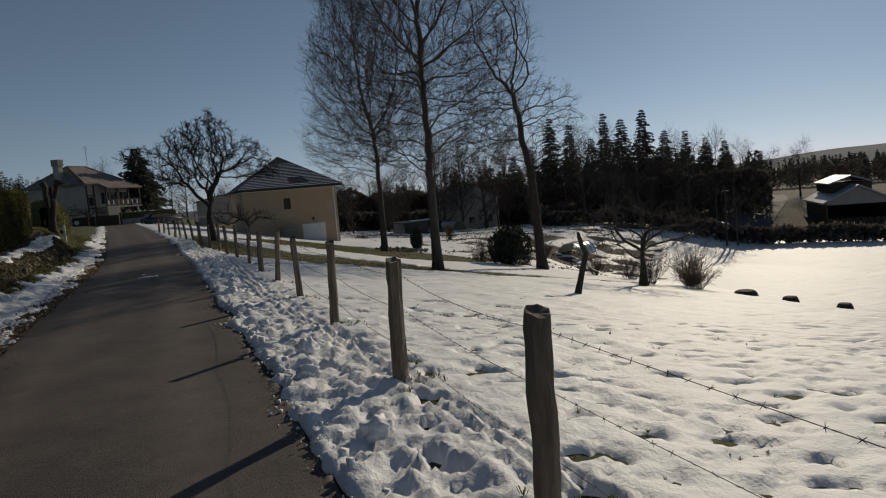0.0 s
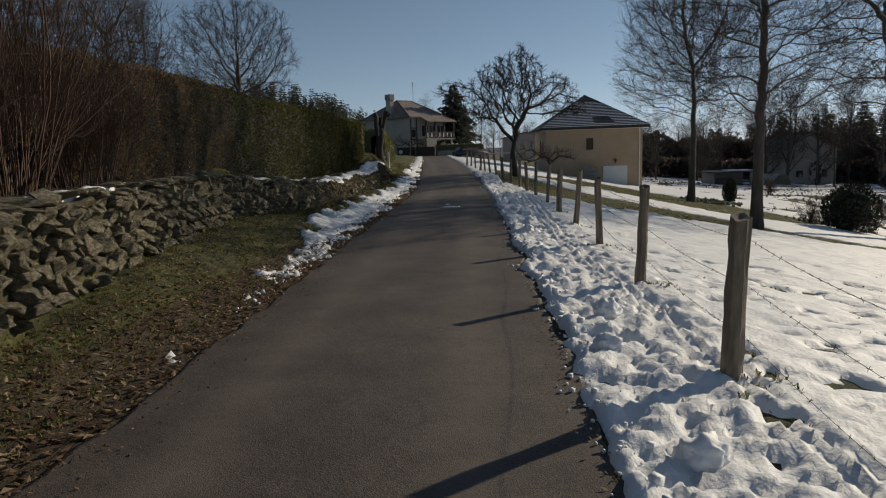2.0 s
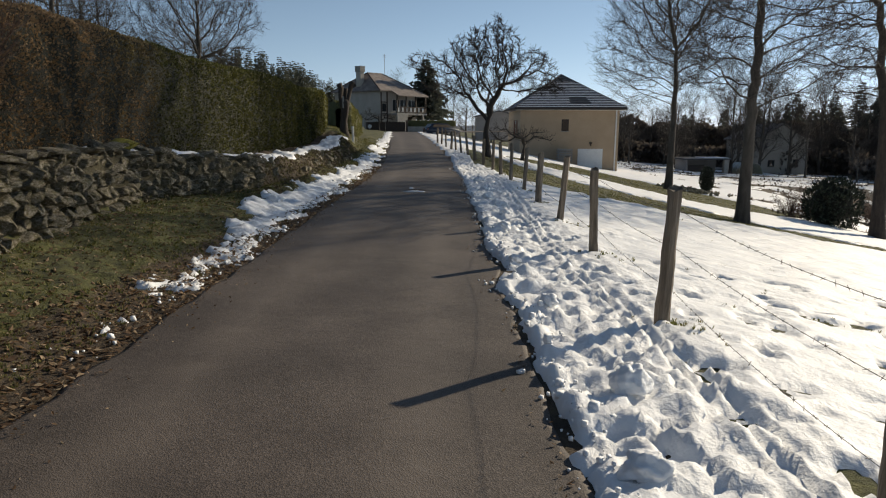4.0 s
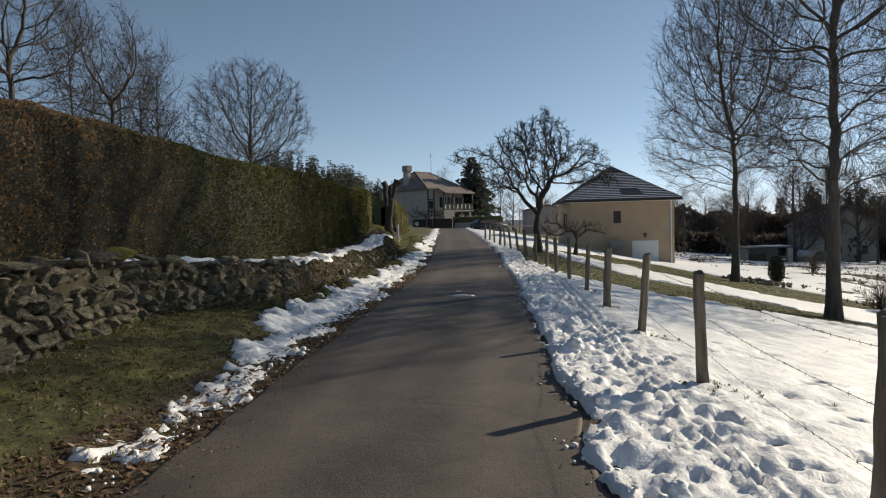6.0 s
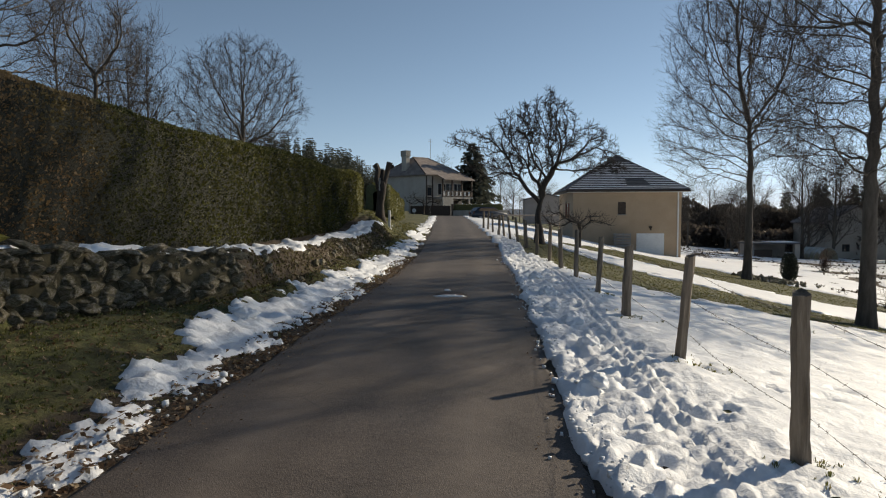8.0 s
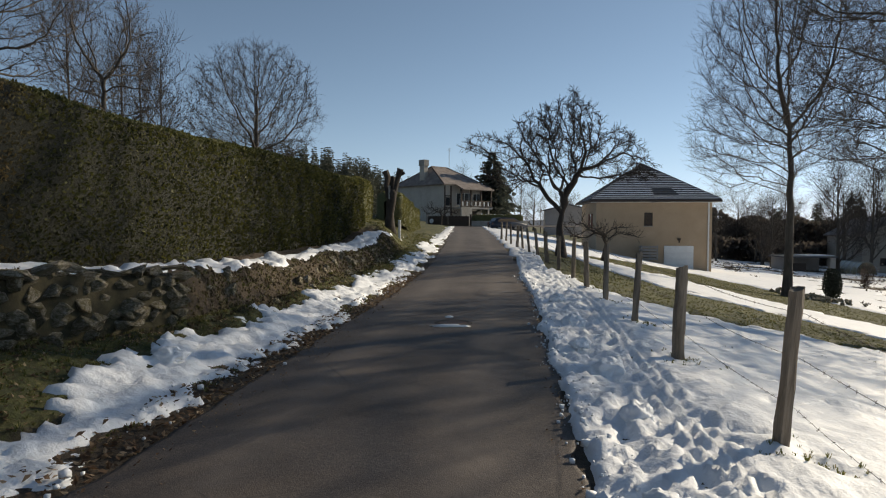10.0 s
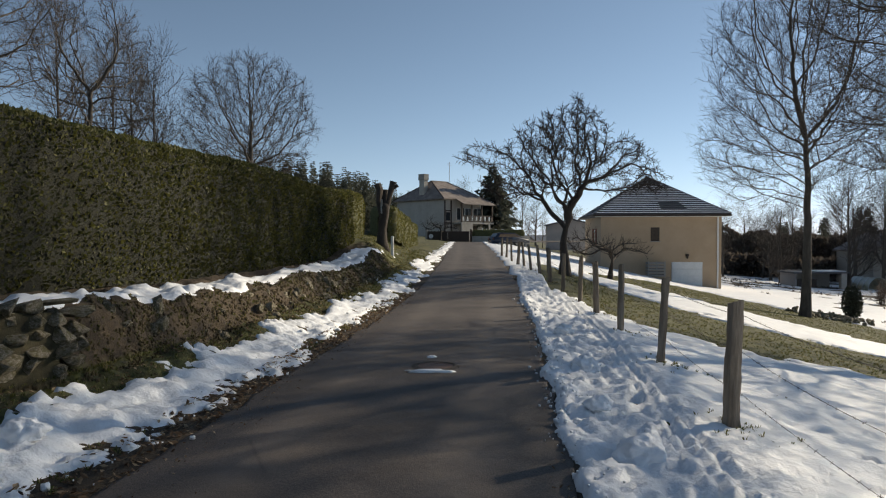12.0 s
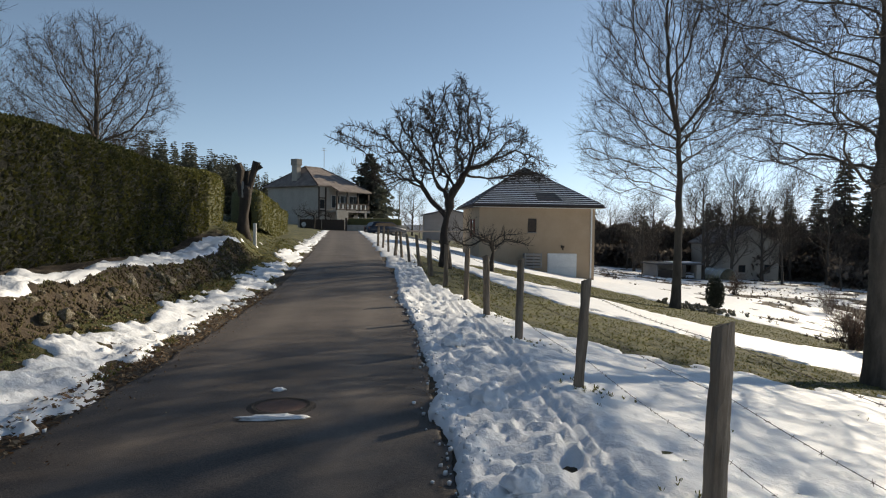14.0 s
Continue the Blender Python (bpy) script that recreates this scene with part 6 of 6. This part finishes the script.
def twiggy_bush(s, d, seed, height, label, name="bare_shrub", mat=None, n=38):
    rng = np.random.default_rng(seed)
    b = thing(name, at(s, d), label, "bush", "bare shrubs")
    stems = []
    for k in range(n):
        a, lean = rng.uniform(0, math.tau), rng.uniform(0.1, 0.9)
        stems.append(bent(rng, (rng.normal(0, 0.15), rng.normal(0, 0.15), -0.1), (math.cos(a) * lean, math.sin(a) * lean, 1), height * rng.uniform(0.5, 1.1), 0.016, 0.005, 6, 0.09, 0.02))
    side = [q for st_ in stems for q in offshoots(rng, st_, 6, 0.2, 1.0, 38, height * 0.3, 0.7, 3, 0.14, 0.02, 0.05, 0.3)]
    fine = [q for st_ in side for q in offshoots(rng, st_, 3, 0.3, 1.0, 38, height * 0.14, 0.8, 2, 0.14, 0.02, 0.05, 0.3)]
    vv, ff = tubes(stems, 4)
    tagged(part("stem", turf_mesh("shrub_stems", vv, ff, mat or TWIG), None, b), kind="stuff")
    vv, ff = tubes([(p, np.maximum(r, 0.005)) for p, r in side + fine], 3)
    tagged(part("shoot", turf_mesh("shrub_shoots", vv, ff, mat or REDDISH), None, b), kind="stuff")
    return b


for k, (s, d, hgt) in enumerate([(46, 24.5, 2.2), (47.5, 27, 1.7), (43, 22.5, 1.3), (40.5, 20.2, 1.6), (42.5, 24.8, 2.0), (26.3, 25.3, 2.6), (27, 23.2, 1.9), (28, 26.8, 1.8), (31, 25.2, 1.7), (33.5, 24.5, 1.6), (50, 31, 1.9), (24.5, 24.0, 1.6), (56, 35, 1.8), (60, 33, 2.2), (66, 29, 1.9), (52, 28.5, 1.7)]):
    twiggy_bush(s, d, 200 + k, hgt, "tangled bare reddish shrub growing out of the snow")


def rubble(s, d, n, spread, seed, label):
    rng = np.random.default_rng(seed)
    pile = thing("rubble_heap", Matrix(), label, "rubble")
    for k in range(n):
        a, b = s + rng.normal(0, spread), d + rng.normal(0, spread * 1.3)
        r = rng.uniform(0.06, 0.22)
        o = part("stone", STONE_MESHES[k % len(STONE_MESHES)], None, pile)
        o.matrix_basis = Matrix.Translation(spot(a, b, surface(a, b) + r * 0.35)) @ Euler(rng.uniform(0, 6, 3)).to_matrix().to_4x4() @ Matrix.Diagonal((r, r * 0.8, r * 0.6, 1))
    return pile


def stone_mesh(seed):
    rng = np.random.default_rng(seed)
    bm = bmesh.new()
    for k in range(15):
        v = rng.normal(0, 1, 3)
        v = v / (np.abs(v) ** 2.6).sum() ** (1 / 2.6)
        bm.verts.new(v * rng.uniform(0.85, 1.05))
    out = bmesh.ops.convex_hull(bm, input=bm.verts)
    bmesh.ops.delete(bm, geom=[g for g in out["geom_interior"] if isinstance(g, bmesh.types.BMVert)], context="VERTS")
    bmesh.ops.recalc_face_normals(bm, faces=bm.faces)
    me = bpy.data.meshes.new("stone")
    bm.to_mesh(me)
    bm.free()
    me.materials.append(STONE)
    return me


STONE_MESHES = [stone_mesh(k) for k in range(14)]
rubble(48.6, 17.2, 130, 0.75, 2, "heap of grey rubble beside the tall tree")
for s, d, w in ((19.7, 24.5, 0.5), (17.4, 24.7, 0.45), (22.6, 25.1, 0.8)):
    ob = part("tree_stump", tube_mesh([(Vector((0, 0, -0.1)), w * 0.8), (Vector((0, 0, 0.18)), w * 0.62), (Vector((0, 0, 0.26)), w * 0.5)], 9), DARK_BARK)
    ob.matrix_basis = at(s, d)
    tagged(ob, "low dark rotten stump in the snow", "stump", "stumps")


def barn(m):
    b = thing("barn", m, "dark open-fronted timber barn with a raised snowy roof", "barn")
    W, L = 7.8, 13
    part("side_wall", boxes((0, 0.25, 0, L, -1, 3.6)), DARK_WOOD, b)
    part("side_wall", boxes((W - 0.25, W, 0, L, -1, 3.6)), DARK_WOOD, b)
    part("back_wall", boxes((0.25, W - 0.25, L - 0.25, L, -1, 3.6)), DARK_WOOD, b)
    part("gable", prism([(0, 3.2), (W, 3.2), (W, 3.6), (W / 2, 5.6), (0, 3.6)], 0, 0.25), GREY_WALL, b)
    for x0, x1, z0, z1 in ((-0.5, W / 2, 3.35, 5.65), (W / 2, W + 0.5, 5.65, 3.35)):
        part("roof_slope", prism([(x0, z0), (x1, z1), (x1, z1 + 0.22), (x0, z0 + 0.22)], -0.6, L), METAL, b, "pale sheet roof dusted with snow")
    for x0, x1, z0, z1 in ((1.0, W / 2, 5.9, 6.9), (W / 2, W - 1.0, 6.9, 5.9)):
        part("raised_roof", prism([(x0, z0), (x1, z1), (x1, z1 + 0.2), (x0, z0 + 0.2)], 3, L), METAL, b)
    part("clerestory", boxes((1.4, W - 1.4, 3.3, L - 0.3, 4.8, 6.0)), DARK_WOOD, b)
    for k in range(9):
        part("front_board", boxes((0.3 + k * 0.8, 0.95 + k * 0.8, 0.3, 0.38, -0.5, 1.3)), DARK_WOOD, b)


barn(at(69.5, 94.5, None, -ROAD_TURN - 20, 1.12))
plain_house("long_barn", at(60, 112, None, -80), 9, 26, -1, 3.2, 4.2, METAL, METAL, "long pale metal-roofed farm building", False)
plain_house("distant_house", at(150, 66, -4.5, 10), 8, 7, -1, 2.8, 4.8, GREY_WALL, TILE, "distant low house among dark trees", True, snowy=True)
plain_house("distant_shed", at(112, 57, -5.0, -10), 8, 4, -1, 2.2, 3.0, GREY_WALL, SLATE, "low grey shed with snow on its roof", True, snowy=True)
plain_house("distant_house", at(135, 27, -2.8, 5), 7, 7, -1, 3.0, 5.0, PALE_WALL, TILE, "pale house glimpsed through bare trees", True, [(2, 1, 1.2, 1.2), (5, 1, 1.2, 1.2)])
plain_house("distant_shed", at(108, 5.5, 0.6, 0), 7, 5, -1, 2.6, 3.4, GREY_WALL, SLATE, "grey shed behind the fruit tree", True)


def valley_band(name, b0, b1, r, height, label, mat, seed, count):
    """A long low hedge that follows an arc across the valley."""
    rng = np.random.default_rng(seed)
    ob = thing(name, Matrix(), label, "hedge")
    bear = rng.uniform(b0, b1, count)
    rr = (r(bear) if callable(r) else r) + rng.normal(0, 0.6, count)
    x, y = rr * np.sin(np.radians(bear)), rr * np.cos(np.radians(bear))
    s, d = along(x, y)
    z = land(s, d) + rng.uniform(0, 1, count) ** 0.8 * height * (0.75 + 0.5 * fbm(bear * 0.8, bear * 0, seed))
    c = np.stack([x, y, z], 1)
    nrm = np.stack([-np.sin(np.radians(bear)), -np.cos(np.radians(bear)), 0.5 + 0 * bear], 1)
    vv, ff = leaf_cloud(c, nrm, rng, 0.75, 0.28)
    tagged(part("foliage", turf_mesh(name, vv, ff, mat), None, ob), kind="stuff")


# brown-grey lightened so that distance haze is part of the colour
HAZY_THICKET = make_foliage("hazed_winter_thicket", (0.09, 0.075, 0.064), (0.19, 0.16, 0.135))
let_light_through(HAZY_THICKET, 0.3)
valley_band("field_hedge", 9, 37, lambda b: 101 + 0 * b, 1.9, "dark unkempt hedge closing the snowy field", HAZY_THICKET, 3, 9000)
valley_band("valley_thicket", -9, 28, lambda b: 124 + 0 * b, 6.8, "dark leafless thicket under the spruces", HAZY_THICKET, 5, 22000)
valley_band("garden_thicket", -9, 14, lambda b: 112 + 4 * np.sin(b), 2.8, "dark clipped hedges round far gardens", HAZY_THICKET, 6, 8000)
valley_band("valley_wood", 27, 46, lambda b: 205 + 0 * b, 5.5, "dark wood below the distant hill", HAZY_THICKET, 7, 5000)


copy_thing([o for o in scene.objects if o.name.startswith("small_fruit_tree")][0], at(91.5, -8.3, size=1.1))


def valley_road():
    rng = np.random.default_rng(2)
    pts = []
    for k in range(13):
        f = k / 12
        c = polar(25.6 + 1.6 * f + 1.5 * math.sin(f * 2.6), 106 + 62 * f)
        side = Vector((math.cos(radians(26)), -math.sin(radians(26)), 0)) * (2.8 - 0.4 * f)
        for w in (-1, 1):
            p = c + side * w
            s, d = along(p.x, p.y)
            pts.append((p.x, p.y, float(land(s, d)) + 0.12))
    f = [(2 * i, 2 * i + 1, 2 * i + 3, 2 * i + 2) for i in range(12)]
    tagged(new("valley_road", turf_mesh("valley_road", pts, f, PALE_ROAD)), "pale wet road climbing out of the valley", "road", kind="structure")


PALE_ROAD = two_tone("pale_wet_asphalt", (0.07, 0.07, 0.07), (0.11, 0.11, 0.105), 1, 0.9)
valley_road()


def utility_pole(s, d, h):
    t = thing("utility_pole", at(s, d), "dark wooden utility pole with a crossbar", "pole", "utility poles")
    part("pole", tube_mesh([(Vector((0, 0, -0.5)), 0.15), (Vector((0, 0, h)), 0.10)], 8), DARK_BARK, t)
    part("crossbar", boxes((-0.7, 0.7, -0.05, 0.05, h - 0.6, h - 0.45)), DARK_WOOD, t)


utility_pole(70, 76, 9)
utility_pole(66, 70, 8)


# ---- the dry stone wall, stone by stone ----
def dry_stone_wall():
    rng = np.random.default_rng(8)
    wall = tagged(new("dry_stone_wall"), "old mossy dry stone retaining wall with rough capping stones", "wall", kind="structure")
    # dark packing behind the stones
    line = np.arange(-3, 18.3, 0.5)
    vs, fs = [], []
    for s in line:
        back = -2.1 - float(wall_line(s)) - 0.045
        for d, z in ((back + 0.02, -0.1), (back - 0.02, float(land(s, back - 0.4)) - 0.06), (back - 0.35, float(land(s, back - 0.4)) - 0.04)):
            vs.append(tuple(spot(s, d, z)))
    for i in range(len(line) - 1):
        for j in range(2):
            a = i * 3 + j
            fs.append((a, a + 1, a + 4, a + 3))
    part("packing", turf_mesh("packing", vs, fs, GAP), None, wall, "dark earth between the stones")
    rest = []
    count = 0
    for s0 in (3.6, -3.0):
        end = 18.2 if s0 > 0 else 3.6
        row = 0
        z = 0.05
        while z < 1.5:
            h = rng.uniform(0.10, 0.19) if row else 0.30
            s = s0 + rng.uniform(0, 0.2)
            while s < end:
                w = rng.uniform(0.12, 0.34) if rng.uniform() > 0.15 else rng.uniform(0.08, 0.14)
                face = -2.1 - float(wall_line(s))
                ground, crown = float(land(s, face + 0.1)), float(land(s, face - 0.45))
                if ground - 0.12 < z < crown - 0.02:
                    last = z + h > crown - 0.02
                    zz = z + rng.normal(0, 0.03) + h / 2
                    tilt = rng.normal(0, 0.14, 3)
                    hh = h * rng.uniform(0.9, 1.25) * (0.7 if last else 1)
                    m = (Matrix.Translation(spot(s + w / 2, face - 0.05 - 0.10 * (z - ground) + rng.normal(0, 0.035), zz))
                         @ pose(0, 0, 0, 0, 0, ROAD_TURN + 90) @ Euler((tilt[0], tilt[1] * 0.8, tilt[2])).to_matrix().to_4x4()
                         @ Matrix.Diagonal((w * 0.54, (0.24 if last else 0.17), hh * 0.56, 1)))
                    if rng.uniform() < 0.30:
                        m = m @ pose(0, 0, 0, 0, float(rng.uniform(40, 90)), 0)
                    if 3.6 <= s and count < 560:
                        o = part("stone", STONE_MESHES[int(rng.integers(14))], None, wall)
                        o.matrix_basis = m
                        count += 1
                    else:
                        rest.append((m, int(rng.integers(14))))
                s += w * 0.98
            z += h * 0.98
            row += 1
    if rest:
        vs, fs, n = [], [], 0
        for m, k in rest:
            me = STONE_MESHES[k]
            vs += [tuple(m @ v.co) for v in me.vertices]
            fs += [tuple(n + i for i in p.vertices) for p in me.polygons]
            n += len(me.vertices)
        me = bpy.data.meshes.new("wall_rest")
        me.from_pydata(vs, [], fs)
        me.materials.append(STONE)
        tagged(part("stonework", me, None, wall), kind="stuff")
    # the capping stone with bright moss
    cap = part("mossy_capstone", STONE_MESHES[3].copy(), None, wall, "capstone under bright yellow moss")
    cap.data.materials.clear()
    cap.data.materials.append(MOSS)
    cap.matrix_basis = Matrix.Translation(spot(13.9, -4.75, 1.36)) @ pose(0, 0, 0, 0, 0, ROAD_TURN + 90) @ Matrix.Diagonal((0.36, 0.24, 0.10, 1))
    # stones showing in the earth bank beyond
    for k in range(60):
        s = rng.uniform(16.5, 34)
        f = rng.uniform(0.05, 0.9)
        d = float(road_mid(s)) - 1.55 - float(wall_line(s)) - f * 0.6
        r = rng.uniform(0.06, 0.17)
        o = part("stone", STONE_MESHES[k % 14], None, wall)
        o.matrix_basis = Matrix.Translation(spot(s, d, float(rough_land(s, d)) - 0.02)) @ Euler(rng.uniform(0, 6, 3)).to_matrix().to_4x4() @ Matrix.Diagonal((r, r * 0.7, r * 0.8, 1))


GAP = two_tone("dark_packed_earth", (0.045, 0.037, 0.018), (0.11, 0.092, 0.042), 9, bump=1.0, distance=0.04)
dry_stone_wall()
